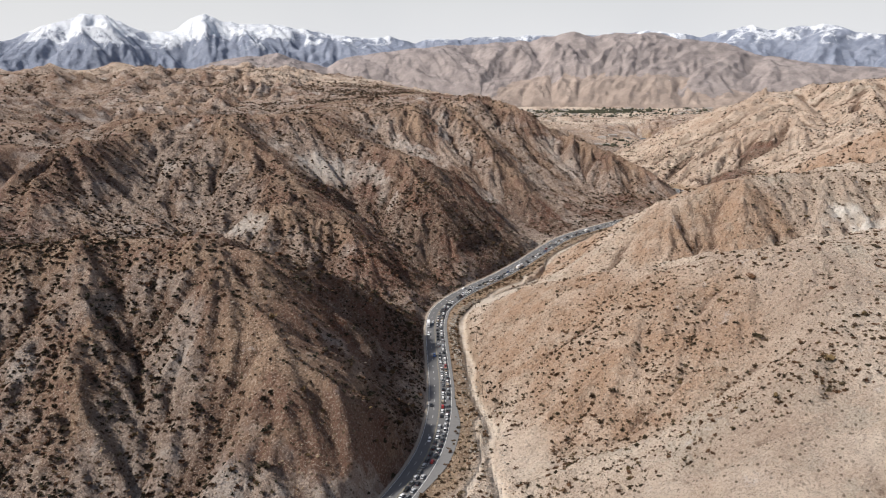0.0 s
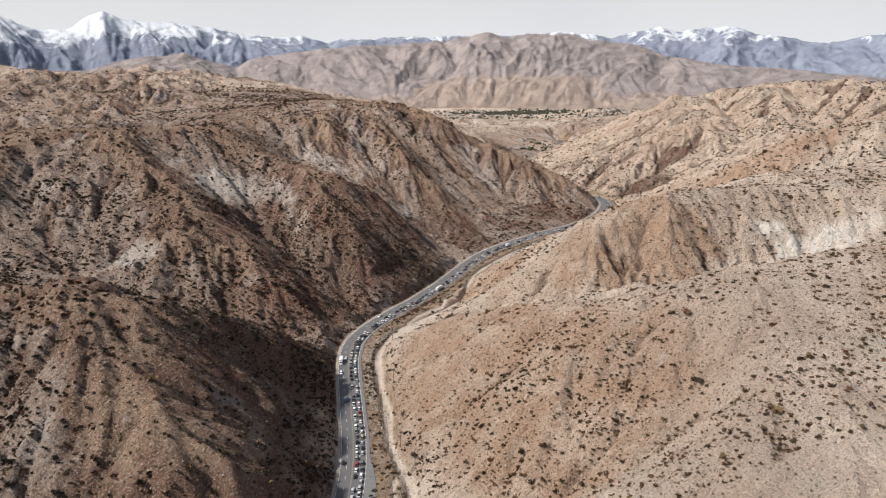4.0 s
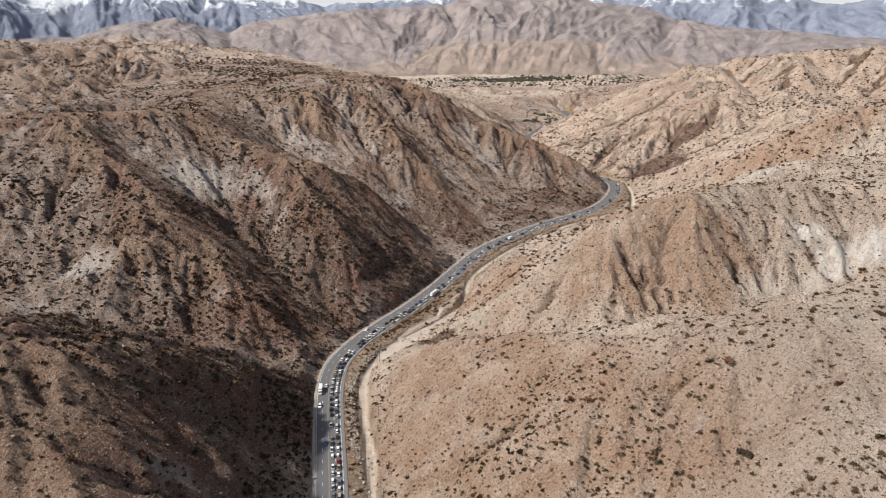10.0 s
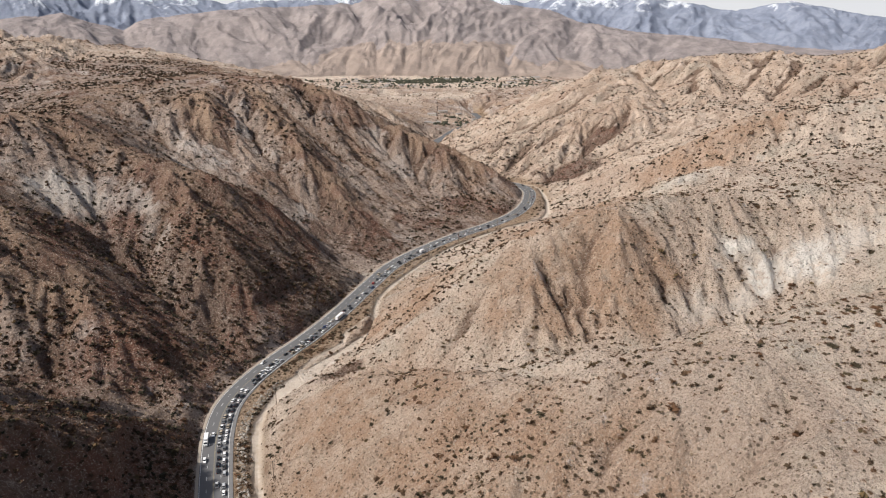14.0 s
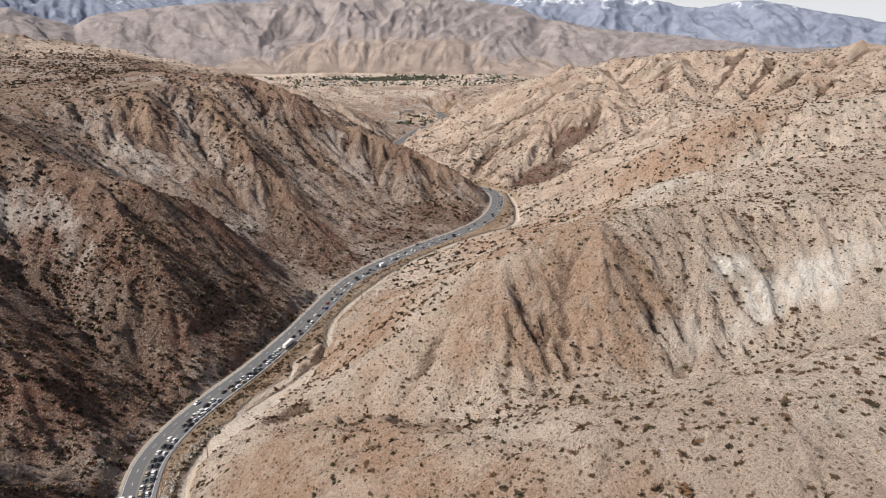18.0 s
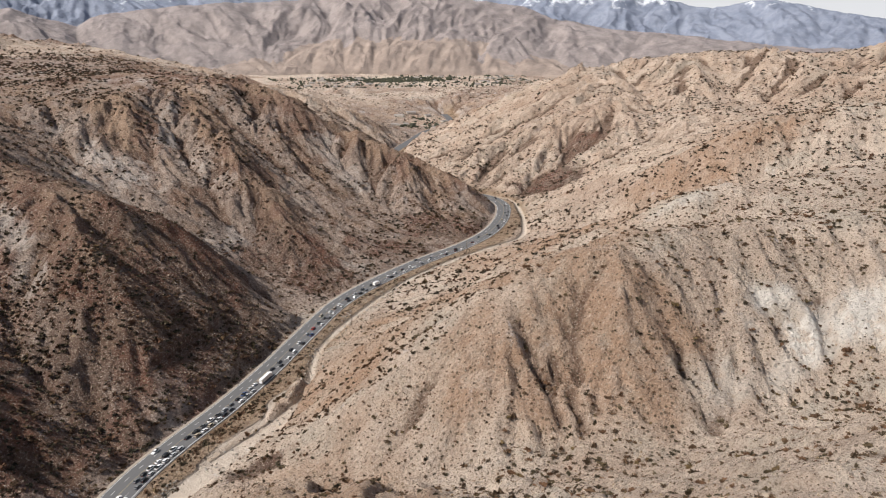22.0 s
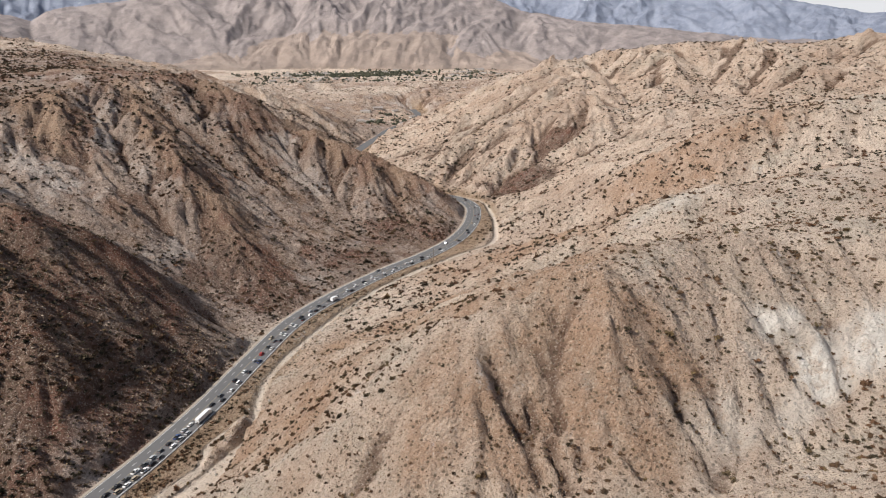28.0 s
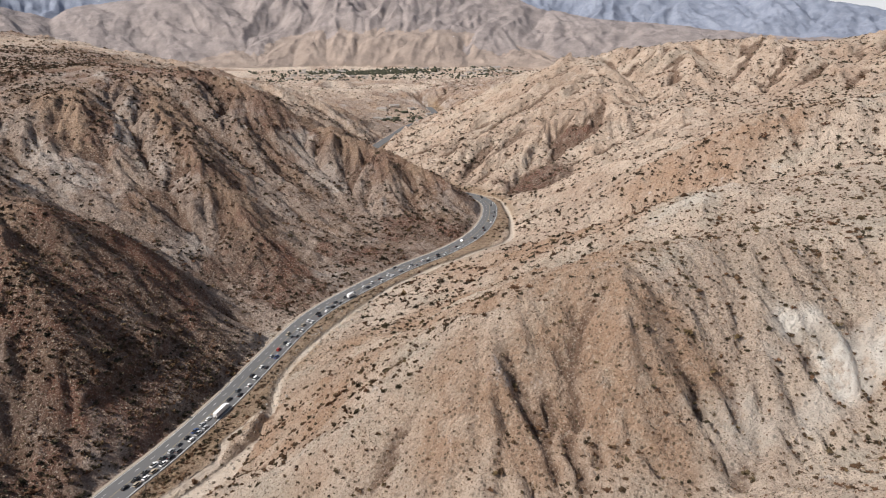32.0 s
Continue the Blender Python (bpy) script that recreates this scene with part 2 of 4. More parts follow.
for hue, rgb in (("white", (0.80, 0.80, 0.79)), ("silver", (0.45, 0.46, 0.47)), ("grey", (0.13, 0.135, 0.14)), ("black", (0.018, 0.018, 0.02)), ("red", (0.36, 0.03, 0.025)), ("blue", (0.04, 0.08, 0.2)), ("tan", (0.38, 0.32, 0.24))):
    PAINTS[hue] = plain(hue + "_car_paint", rgb, 0.3, vary=0.06, scale=1.0)
    PAINTS[hue].node_tree.nodes["Principled BSDF"].inputs["Coat Weight"].default_value = 0.5

# ---- plan of the land: the road, the wash, the crests and the gullies ----
ROAD = [(-150, 120), (-110, 220), (-62, 305), (-25, 367), (-9, 414), (-3, 458), (-2, 492), (-4, 552), (-6, 600), (-6, 641), (-2, 671), (11, 703), (31, 735), (58, 772), (88, 819), (119, 875),
        (158, 940), (206, 990), (254, 1030), (302, 1064), (343, 1103), (372, 1145), (391, 1185), (402, 1225), (397, 1262), (375, 1298), (342, 1345), (318, 1420), (312, 1520), (335, 1650), (385, 1780), (430, 1880), (480, 1985), (545, 2080), (600, 2200), (620, 2330)]
WASH = [(36, 330), (31, 371), (27, 413), (31, 441), (25, 473), (21, 500), (21, 540), (17, 599), (20, 654), (36, 688), (66, 722), (86, 741), (101, 765), (114, 786), (118, 816), (128, 850), (150, 888), (176, 924), (210, 965),
        (262, 1012), (320, 1050), (376, 1085), (398, 1133), (414, 1190), (420, 1243), (400, 1285)]


def rail(points, step=4.0):
    """A smooth line through plan points, in even steps."""
    p = np.array(points, float)
    d = np.r_[0, np.cumsum(np.linalg.norm(np.diff(p[:, :2], axis=0), axis=1))]
    m = np.gradient(p, d, axis=0)
    s = np.arange(0, d[-1], step)
    i = np.clip(np.searchsorted(d, s, side="right") - 1, 0, len(d) - 2)
    h = (d[i + 1] - d[i])[:, None]
    u = ((s - d[i])[:, None]) / h
    return (2 * u**3 - 3 * u**2 + 1) * p[i] + (u**3 - 2 * u**2 + u) * h * m[i] + (3 * u**2 - 2 * u**3) * p[i + 1] + (u**3 - u**2) * h * m[i + 1]


# dirt tracks that leave the wash
TRACKS = [[(28, 468), (20, 442), (23, 419), (21, 398), (13, 369), (8, 345)], [(117, 802), (103, 788), (89, 776), (87, 764), (82, 753), (66, 738), (52, 722), (44, 704)]]
ROAD_LINE, WASH_LINE = rail(ROAD), rail(WASH)


def road_z(y):
    return np.interp(y, [0, 1000, 1250, 1500, 1880, 2200, 2600, 3000], [0, 1, 2, -6, -26, -34, -43, -45])


# crests (high lines) and gullies (low lines): x, y, height
NEAR_WEST = [
    # the near hill west of the road, its tip at the bend and its spurs
    [(-620, 560, 140), (-420, 505, 126), (-259, 488, 116), (-215, 505, 118), (-168, 500, 118), (-125, 526, 97), (-98, 536, 83), (-76, 550, 69), (-55, 590, 44), (-25, 655, 3)],
    [(-168, 500, 118), (-119, 496, 103), (-95, 478, 78), (-62, 470, 48), (-30, 460, 12)],
    [(-168, 500, 118), (-135, 449, 98), (-115, 428, 85), (-97, 409, 72), (-74, 398, 64), (-52, 388, 54), (-38, 378, 34), (-33, 372, 20)],
    [(-259, 488, 116), (-225, 445, 84), (-205, 402, 64), (-200, 330, 20)],
    [(-360, 495, 121), (-320, 400, 75), (-300, 300, 30)],
]
BIG_WEST = [
    # the big hill west of the road: its crest, and the spurs that run down from it
    [(-600, 1000, 155), (-430, 965, 157), (-309, 968, 162), (-257, 900, 160), (-209, 866, 127), (-165, 800, 107), (-147, 778, 101), (-127, 758, 84), (-95, 740, 69), (-62, 702, 44), (-42, 682, 18), (-28, 668, 3)],
    [(-165, 800, 107), (-172, 742, 86), (-160, 708, 52)],
    [(-309, 968, 162), (-300, 850, 118), (-268, 770, 76)],
    [(-309, 968, 162), (-362, 865, 150), (-397, 781, 149), (-420, 700, 108)],
    [(-430, 965, 157), (-485, 840, 140), (-540, 740, 120)],
    [(-309, 968, 162), (-250, 988, 158), (-185, 1019, 157), (-165, 1075, 147), (-190, 1130, 142), (-190, 1300, 150)],
    [(-185, 1019, 157), (-112, 1000, 131), (-58, 918, 113), (-32, 858, 90), (-17, 827, 73), (13, 803, 36), (38, 767, 4)],
    [(-58, 920, 113), (-11, 944, 101), (32, 946, 72), (64, 918, 42), (94, 880, 8)],
]
FAR_WEST = [
    [(-190, 1300, 150), (-90, 1305, 147), (-33, 1215, 140), (5, 1140, 88), (42, 1092, 66), (64, 1056, 40), (84, 1005, 16)],
    [(-90, 1305, 147), (-50, 1420, 158), (13, 1276, 140), (36, 1220, 127), (57, 1173, 113), (84, 1124, 89), (99, 1088, 67), (122, 1040, 36), (142, 975, 5)],
    [(-755, 1981, 184), (-451, 1584, 162), (-282, 1398, 138), (-190, 1300, 150), (-50, 1420, 158), (97, 1371, 146), (180, 1300, 104), (240, 1262, 80), (290, 1240, 64), (332, 1224, 46), (364, 1204, 22), (380, 1182, 5)],
    [(-282, 1398, 138), (-300, 1200, 122), (-309, 968, 162)],
    [(-50, 1420, 158), (-90, 1700, 150), (-242, 1970, 170)],
    [(-451, 1584, 162), (-560, 1400, 150), (-620, 1200, 148)],
    [(97, 1371, 146), (130, 1240, 85), (180, 1130, 30), (205, 1050, 6)],
]
OUTER_WEST = [
    [(-1450, 1600, 200), (-1100, 1850, 190), (-755, 1981, 184), (-450, 2000, 174), (-242, 1970, 172), (-100, 1930, 148), (8, 1900, 128), (130, 1872, 98), (235, 1850, 64), (310, 1855, 30), (395, 1880, -24)],
    [(-1100, 1850, 190), (-1000, 1500, 172), (-820, 1200, 165), (-600, 1000, 155)],
]
NEAR_EAST = [
    # the near ridge east of the road, over which the camera flies
    [(900, 470, 190), (760, 480, 172), (560, 470, 150), (420, 495, 132), (300, 495, 122), (257, 486, 118), (192, 482, 106), (150, 518, 90), (112, 566, 70), (75, 606, 46), (42, 655, 6)],
    [(257, 486, 118), (207, 440, 110), (165, 424, 78), (122, 405, 48), (80, 398, 18)],
    [(257, 486, 118), (224, 410, 104), (194, 357, 90), (150, 318, 60), (100, 290, 25)],
    [(144, 508, 86), (110, 468, 70), (78, 453, 47), (55, 442, 20)],
    [(420, 495, 132), (360, 400, 112), (300, 300, 76)],
]
STRIPED_EAST = [
    # the striped ridge behind it
    [(900, 700, 175), (700, 650, 152), (560, 660, 134), (470, 700, 127), (380, 722, 124), (320, 715, 124), (275, 692, 124), (236, 704, 113), (204, 696, 100), (178, 728, 73), (150, 750, 46), (105, 778, 8)],
    [(300, 735, 112), (245, 748, 96), (200, 775, 60), (150, 815, 20)],
    [(430, 705, 125), (380, 668, 108), (345, 634, 76), (330, 607, 55)],
    [(275, 692, 124), (271, 662, 119), (256, 640, 80), (243, 616, 56)],
    [(236, 704, 113), (205, 686, 101), (170, 668, 68), (132, 656, 50), (88, 690, 14)],
]
FAR_EAST = [
    # slopes east of the road, farther on
    [(800, 790, 150), (620, 870, 116), (500, 862, 108), (440, 862, 106), (390, 875, 78), (300, 930, 32), (240, 965, 6)],
    [(1200, 850, 205), (950, 900, 180), (780, 950, 162), (660, 985, 149), (576, 1006, 132), (510, 1030, 84), (460, 1060, 46), (420, 1100, 8)],
    [(1700, 1100, 215), (1300, 1280, 200), (1000, 1470, 174), (860, 1560, 165), (707, 1625, 145), (600, 1560, 110), (518, 1455, 68), (450, 1375, 34), (408, 1318, 6)],
    [(707, 1625, 145), (668, 1450, 120), (622, 1380, 97), (585, 1320, 68), (530, 1284, 30)],
    [(860, 1560, 165), (830, 1470, 138), (812, 1400, 112), (780, 1330, 94)],
    [(1000, 1470, 174), (977, 1370, 148), (930, 1300, 124)],
    [(600, 1560, 110), (560, 1750, 60), (600, 1950, 6)],
    [(860, 1560, 165), (900, 1900, 110), (950, 2300, 40)],
]
CRESTS = NEAR_WEST + BIG_WEST + FAR_WEST + OUTER_WEST + NEAR_EAST + STRIPED_EAST + FAR_EAST
WEST_GULLIES = [
    [(-480, 610, 92), (-300, 665, 66), (-207, 690, 48), (-150, 680, 32), (-84, 670, 13), (-30, 662, 2)],
    [(-195, 480, 92), (-176, 401, 40), (-150, 330, 8), (-90, 300, 2)],
    [(-300, 440, 85), (-262, 380, 52), (-245, 310, 15)],
    [(-98, 508, 70), (-60, 520, 34), (-22, 560, 2)],
    [(-232, 960, 142), (-204, 930, 123), (-152, 907, 99), (-106, 867, 62), (-78, 838, 45), (-50, 790, 28), (-26, 748, 16), (0, 712, 3)],
    [(-285, 905, 136), (-242, 800, 82), (-214, 735, 54)],
    [(-340, 910, 135), (-325, 800, 92), (-298, 700, 66)],
    [(-420, 900, 124), (-450, 800, 100), (-455, 690, 86)],
    [(-420, 1300, 118), (-380, 1100, 116), (-460, 900, 118), (-520, 700, 88)],
]
FAR_GULLIES = [
    [(-110, 1200, 122), (-70, 1110, 92), (-20, 1040, 66), (40, 1000, 40), (84, 950, 14), (106, 905, 3)],
    [(-10, 1290, 128), (24, 1195, 98), (58, 1122, 66), (82, 1066, 40), (106, 1000, 14), (128, 945, 3)],
    [(80, 1320, 118), (112, 1200, 68), (142, 1105, 34), (170, 1008, 4)],
    [(180, 1290, 70), (220, 1200, 30), (262, 1095, 4)],
    [(-40, 1620, 135), (60, 1600, 108), (170, 1650, 60), (290, 1730, 8), (385, 1770, -18)],
    [(-200, 2150, 120), (50, 2150, 60), (300, 2100, -10), (500, 2120, -36)],
    [(745, 1560, 124), (735, 1480, 106), (705, 1360, 84)],
    [(875, 1480, 134), (855, 1410, 114), (830, 1320, 100)],
    [(700, 1850, 20), (640, 2050, -25), (620, 2300, -40)],
]
EAST_GULLIES = [
    [(640, 540, 118), (500, 560, 92), (430, 575, 74), (327, 588, 52), (227, 596, 45), (160, 615, 36), (95, 668, 12), (55, 700, 1)],
    [(172, 376, 62), (135, 380, 38), (98, 388, 20), (50, 400, 4)],
    [(215, 452, 96), (204, 423, 76), (176, 398, 62)],
    [(400, 672, 103), (368, 642, 80), (350, 614, 58)],
    [(312, 664, 104), (292, 634, 70), (286, 606, 54)],
    [(240, 676, 100), (226, 642, 66), (214, 616, 52)],
    [(620, 740, 112), (500, 775, 100), (455, 797, 92), (400, 808, 66), (300, 832, 38), (220, 868, 14), (180, 895, 3)],
    [(800, 860, 124), (600, 940, 92), (500, 985, 48), (455, 1015, 30), (380, 1040, 10), (330, 1045, 3)],
    [(1050, 1200, 128), (900, 1215, 114), (780, 1230, 98), (650, 1235, 72), (560, 1230, 44), (485, 1238, 16), (430, 1246, 3)],
]
GULLIES = WEST_GULLIES + FAR_GULLIES + EAST_GULLIES


# narrow slots cut into the slopes: x, y
EAST_SLOTS = [
    [(217, 668), (218, 653), (220, 640), (221, 621)], [(235, 670), (240, 656), (239, 642), (241, 622)], [(254, 653), (256, 641), (257, 627), (262, 610)], [(296, 643), (289, 625), (293, 615), (292, 598)], [(352, 654), (353, 642), (351, 629)],
    [(322, 632), (321, 614), (323, 604)], [(376, 627), (374, 613)], [(306, 640), (308, 622), (311, 606)], [(228, 650), (230, 632), (231, 616)], [(206, 655), (208, 640), (211, 620)], [(340, 640), (338, 622), (340, 608)], [(390, 650), (392, 634)],
    [(557, 1428), (536, 1344), (518, 1290)], [(746, 1529), (690, 1385), (664, 1275)], [(611, 1398), (593, 1329), (572, 1285)], [(802, 1474), (761, 1373), (735, 1300)], [(497, 1475), (460, 1385)],
]
WEST_SLOTS = [
    [(9, 1269), (75, 1236), (147, 1224)], [(-42, 1215), (-7, 1164), (38, 1074)], [(94, 1102), (113, 1055), (142, 1043)], [(63, 1299), (102, 1162), (129, 1143)], [(144, 1224), (173, 1200), (213, 1166)], [(-137, 1293), (-102, 1187), (-67, 1098)],
    [(-234, 473), (-208, 448), (-196, 425), (-176, 400), (-154, 359)], [(-246, 423), (-222, 389), (-192, 361)], [(-154, 424), (-160, 401), (-145, 372)], [(-101, 391), (-92, 373), (-74, 355)],
    [(-204, 930), (-152, 907), (-106, 867), (-78, 838)], [(-150, 770), (-158, 730), (-150, 700)], [(-120, 745), (-118, 715)], [(-190, 800), (-205, 750)],
]
SLOTS = EAST_SLOTS + WEST_SLOTS


def near_land():
    """Heights on an even grid: straight slopes between the crests and the gullies."""
    x0, y0, w, h = -1500.0, 60.0, 3264, 2688
    z = None
    for cell in (64.0, 32.0, 16.0, 8.0):
        nx, ny = int(w / cell) + 1, int(h / cell) + 1
        total, count = np.zeros((ny, nx)), np.zeros((ny, nx))
        lines = [rail(l, cell * 0.4) for l in CRESTS + GULLIES]
        lines += [np.c_[l, road_z(l[:, 1])] for l in (rail(ROAD, cell * 0.4), rail(WASH, cell * 0.4))]
        for l in lines:
            i, j = np.round((l[:, 0] - x0) / cell).astype(int), np.round((l[:, 1] - y0) / cell).astype(int)
            ok = (i >= 0) & (i < nx) & (j >= 0) & (j < ny)
            np.add.at(total, (j[ok], i[ok]), l[ok, 2])
            np.add.at(count, (j[ok], i[ok]), 1)
        fixed = count > 0
        aim = total / np.maximum(count, 1)
        if z is None:
            z = np.full((ny, nx), 70.0)
        else:
            gy, gx = np.minimum(np.arange(ny) / 2, z.shape[0] - 1), np.minimum(np.arange(nx) / 2, z.shape[1] - 1)
            z = lerp2(z, gx, gy)
        for _ in range(400 if cell > 20 else 160):
            z[fixed] = aim[fixed]
            p = np.pad(z, 1, mode="edge")
            z = (p[:-2, 1:-1] + p[2:, 1:-1] + p[1:-1, :-2] + p[1:-1, 2:]) * 0.25
        z[fixed] = 0.5 * aim[fixed] + 0.5 * z[fixed]
    return z, x0, y0, 8.0


def lerp2(z, gx, gy):
    """Smooth values of a grid at columns gx and rows gy."""
    i, j = np.clip(gx.astype(int), 0, z.shape[1] - 2), np.clip(gy.astype(int), 0, z.shape[0] - 2)
    u, v = np.clip(gx - i, 0, 1), np.clip(gy - j, 0, 1)
    a = z[:, i] * (1 - u) + z[:, i + 1] * u
    return a[j] * (1 - v)[:, None] + a[j + 1] * v[:, None]


LATTICE = np.random.RandomState(12).rand(512 * 512)


def cell_hash(i, j, k):
    """Even random numbers from whole numbers."""
    return LATTICE[((i.astype(np.int32) + 37 * k) & 511) * 512 + ((j.astype(np.int32) + 91 * k) & 511)]


def grain(x, y, size, k=0):
    """Smooth noise from -1 to 1, with lumps of that size."""
    u, v = x / size, y / size
    i, j = np.floor(u), np.floor(v)
    u, v = u - i, v - j
    u, v = u * u * (3 - 2 * u), v * v * (3 - 2 * v)
    a = cell_hash(i, j, k) * (1 - u) + cell_hash(i + 1, j, k) * u
    b = cell_hash(i, j + 1, k) * (1 - u) + cell_hash(i + 1, j + 1, k) * u
    return 2 * (a * (1 - v) + b * v) - 1


def fractal(x, y, size, octaves, k=0, sharp=False):
    total, gain, norm = 0.0, 1.0, 0.0
    for o in range(octaves):
        n = grain(x + 17.3 * o, y - 9.1 * o, size, k + o)
        total = total + gain * (1 - 2 * np.abs(n) if sharp else n)
        norm, gain, size = norm + gain, gain * 0.5, size / 2.03
    return total / norm


def runnels(x, y, dx, dy, size, k):
    """Furrows that run along the way (dx, dy), about size apart: value and slope."""
    u, v = x / size, y / size
    i0, j0 = np.floor(u), np.floor(v)
    wave, slope, weight = 0.0, 0.0, 1e-6
    for a in (-1, 0, 1):
        for b in (-1, 0, 1):
            i, j = i0 + a, j0 + b
            ox, oy = u - i - cell_hash(i, j, k), v - j - cell_hash(i, j, k + 5)
            w = np.exp(-2.2 * (ox * ox + oy * oy))
            ph = 2 * np.pi * (ox * dy - oy * dx)
            wave, slope, weight = wave + w * np.cos(ph), slope - w * np.sin(ph), weight + w
    return wave / weight, slope / weight


def line_gap(xs, ys, line, reach):
    """On the grid xs by ys: distance to a line, up to reach, the place along it, and the side (right is positive)."""
    gap, where, side = np.full((len(ys), len(xs)), reach), np.zeros((len(ys), len(xs))), np.zeros((len(ys), len(xs)))
    way = np.gradient(line[:, :2], axis=0)
    way /= np.linalg.norm(way, axis=1)[:, None]
    for n, (px, py) in enumerate(line[:, :2]):
        a, b = np.searchsorted(xs, (px - reach, px + reach))
        c, d = np.searchsorted(ys, (py - reach, py + reach))
        if a == b or c == d:
            continue
        ox, oy = (xs[a:b] - px)[None], (ys[c:d] - py)[:, None]
        r = np.hypot(ox, oy)
        off = ox * way[n, 1] - oy * way[n, 0]
        hit = r < gap[c:d, a:b]
        gap[c:d, a:b][hit] = r[hit]
        where[c:d, a:b][hit] = n
        side[c:d, a:b][hit] = off[hit]
    return gap, where, side


def spread(lo, a, b, hi, fine, grow_lo, grow_hi):
    """Grid lines: even from a to b, and wider and wider out to lo and hi."""
    mid = list(np.arange(a, b, fine))
    step, up = fine, []
    at = mid[-1]
    while at < hi:
        step = min(step * grow_hi, 16.0)
        at += step
        up.append(at)
    step, at, down = fine, a, []
    while at > lo:
        step = min(step * grow_lo, 17.0)
        at -= step
        down.append(at)
    return np.array(down[::-1] + mid + up)


def ease(v, a, b):
    u = np.clip((v - a) / (b - a), 0, 1)
    return u * u * (3 - 2 * u)


# skylines of the far ranges: bearing in degrees (0 is +y, right is positive), height in metres
SNOW_RANGE = [(-60, 300), (-36, 300), (-31, 297), (-28, 387), (-26.2, 439), (-24.6, 435), (-23, 364), (-21.8, 333), (-20, 370), (-18, 430), (-16.7, 395), (-13.3, 375), (-10.5, 334), (-7.3, 299), (-4.6, 300), (-2.6, 262), (-1.8, 281),
              (3, 291), (9, 295), (14.1, 322), (18.5, 292), (21.9, 345), (23.4, 308), (26.4, 352), (28.5, 296), (31, 270), (33, 244), (36.3, 292), (38.4, 258), (41, 220), (44, 185), (60, 150)]
BROWN_RANGE = [(-60, 120), (-24.7, 130), (-19.3, 142), (-16.9, 185), (-13.2, 220), (-9.5, 137), (-8.6, 178), (-2.5, 232), (-0.6, 246), (4.4, 258), (8, 292), (9.1, 310), (11.2, 297), (15.3, 298), (16.9, 268), (20.5, 240), (22.4, 190), (25.8, 140), (30.5, 115), (38, 70), (60, 60)]
FOOT_RANGE = [(-60, -30), (-12, -30), (-2, -20), (1.5, 28), (4.4, 55), (6.6, 82), (8.7, 102), (10.8, 110), (13, 94), (15, 100), (17.1, 84), (19.5, 60), (22, 20), (25, -15), (60, -30)]
HUB = (60.0, 190.0)


def far_land(x, y):
    """The plain beyond the canyon."""
    z = -45 + 7 * fractal(x, y, 260, 3, 30) + 26 * np.exp(-((x - 800) / 330) ** 2 - ((y - 2560) / 260) ** 2) + 36 * (fractal(x, y, 330, 4, 31, True) - 0.1) * ease(-np.abs(y - 2620), -560, -260)
    return z


def ranges(x, y):
    """Heights of the ranges behind the plain and the kind of stone (1 foothill, 2 brown, 3 high range)."""
    r = np.hypot(x - HUB[0], y - HUB[1])
    b = np.degrees(np.arctan2(x - HUB[0], y - HUB[1]))
    ux, uy = (x - HUB[0]) / r, (y - HUB[1]) / r
    z = np.full_like(x, -60.0)
    kind = np.zeros_like(z)
    for n, (table, at, front, back) in enumerate(((FOOT_RANGE, 3820, 300, 500), (BROWN_RANGE, 4230, 640, 500), (SNOW_RANGE, 4660, 620, 300))):
        top = np.interp(b, [t[0] for t in table], [t[1] for t in table])
        d = at - r + 70 * fractal(x, y, 500, 2, 70 + n)
        rise = np.clip(np.where(d > 0, 1 - d / front, 1 + d / back), 0, 1)
        tall = np.maximum(top + 45, 0)
        twist = 1.3 * fractal(x, y, 360, 3, 80 + n)
        ax, ay = ux + twist * uy, uy - twist * ux
        cut, size, gain = 0.0, (170, 380, 420)[n], 0.30
        for o in range(5):
            wv, sl = runnels(x, y, ax, ay, size, 90 + 10 * n + o)
            cut = cut + gain * (0.45 - 0.95 * np.abs(wv) + 0.5 * wv)
            ax, ay = ax + 0.7 * sl * uy, ay - 0.7 * sl * ux
            m = np.hypot(ax, ay)
            ax, ay, size, gain = ax / m, ay / m, size * 0.5, gain * 0.52
        rough = 0.30 * fractal(x + 40 * fractal(x, y, 170, 2, 57), y, (260, 400, 420)[n], 5, 120 + n, True)
        body = -47 + tall * (rise**0.9 + (0.85 * cut + rough) * (0.05 + 0.95 * rise * (1.03 - rise)) * (1.7, 1.5, 1.5)[n])
        body = body - 16 * (1 - ease(rise, 0.0, 0.06))
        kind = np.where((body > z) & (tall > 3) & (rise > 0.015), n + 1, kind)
        z = np.maximum(z, body)
    return z, kind


XS = spread(-2700, -330, 640, 3700, FINE, 1.02, 1.016)
YS = spread(-150, 335, 1330, 4860, FINE, 1.06, 1.012)


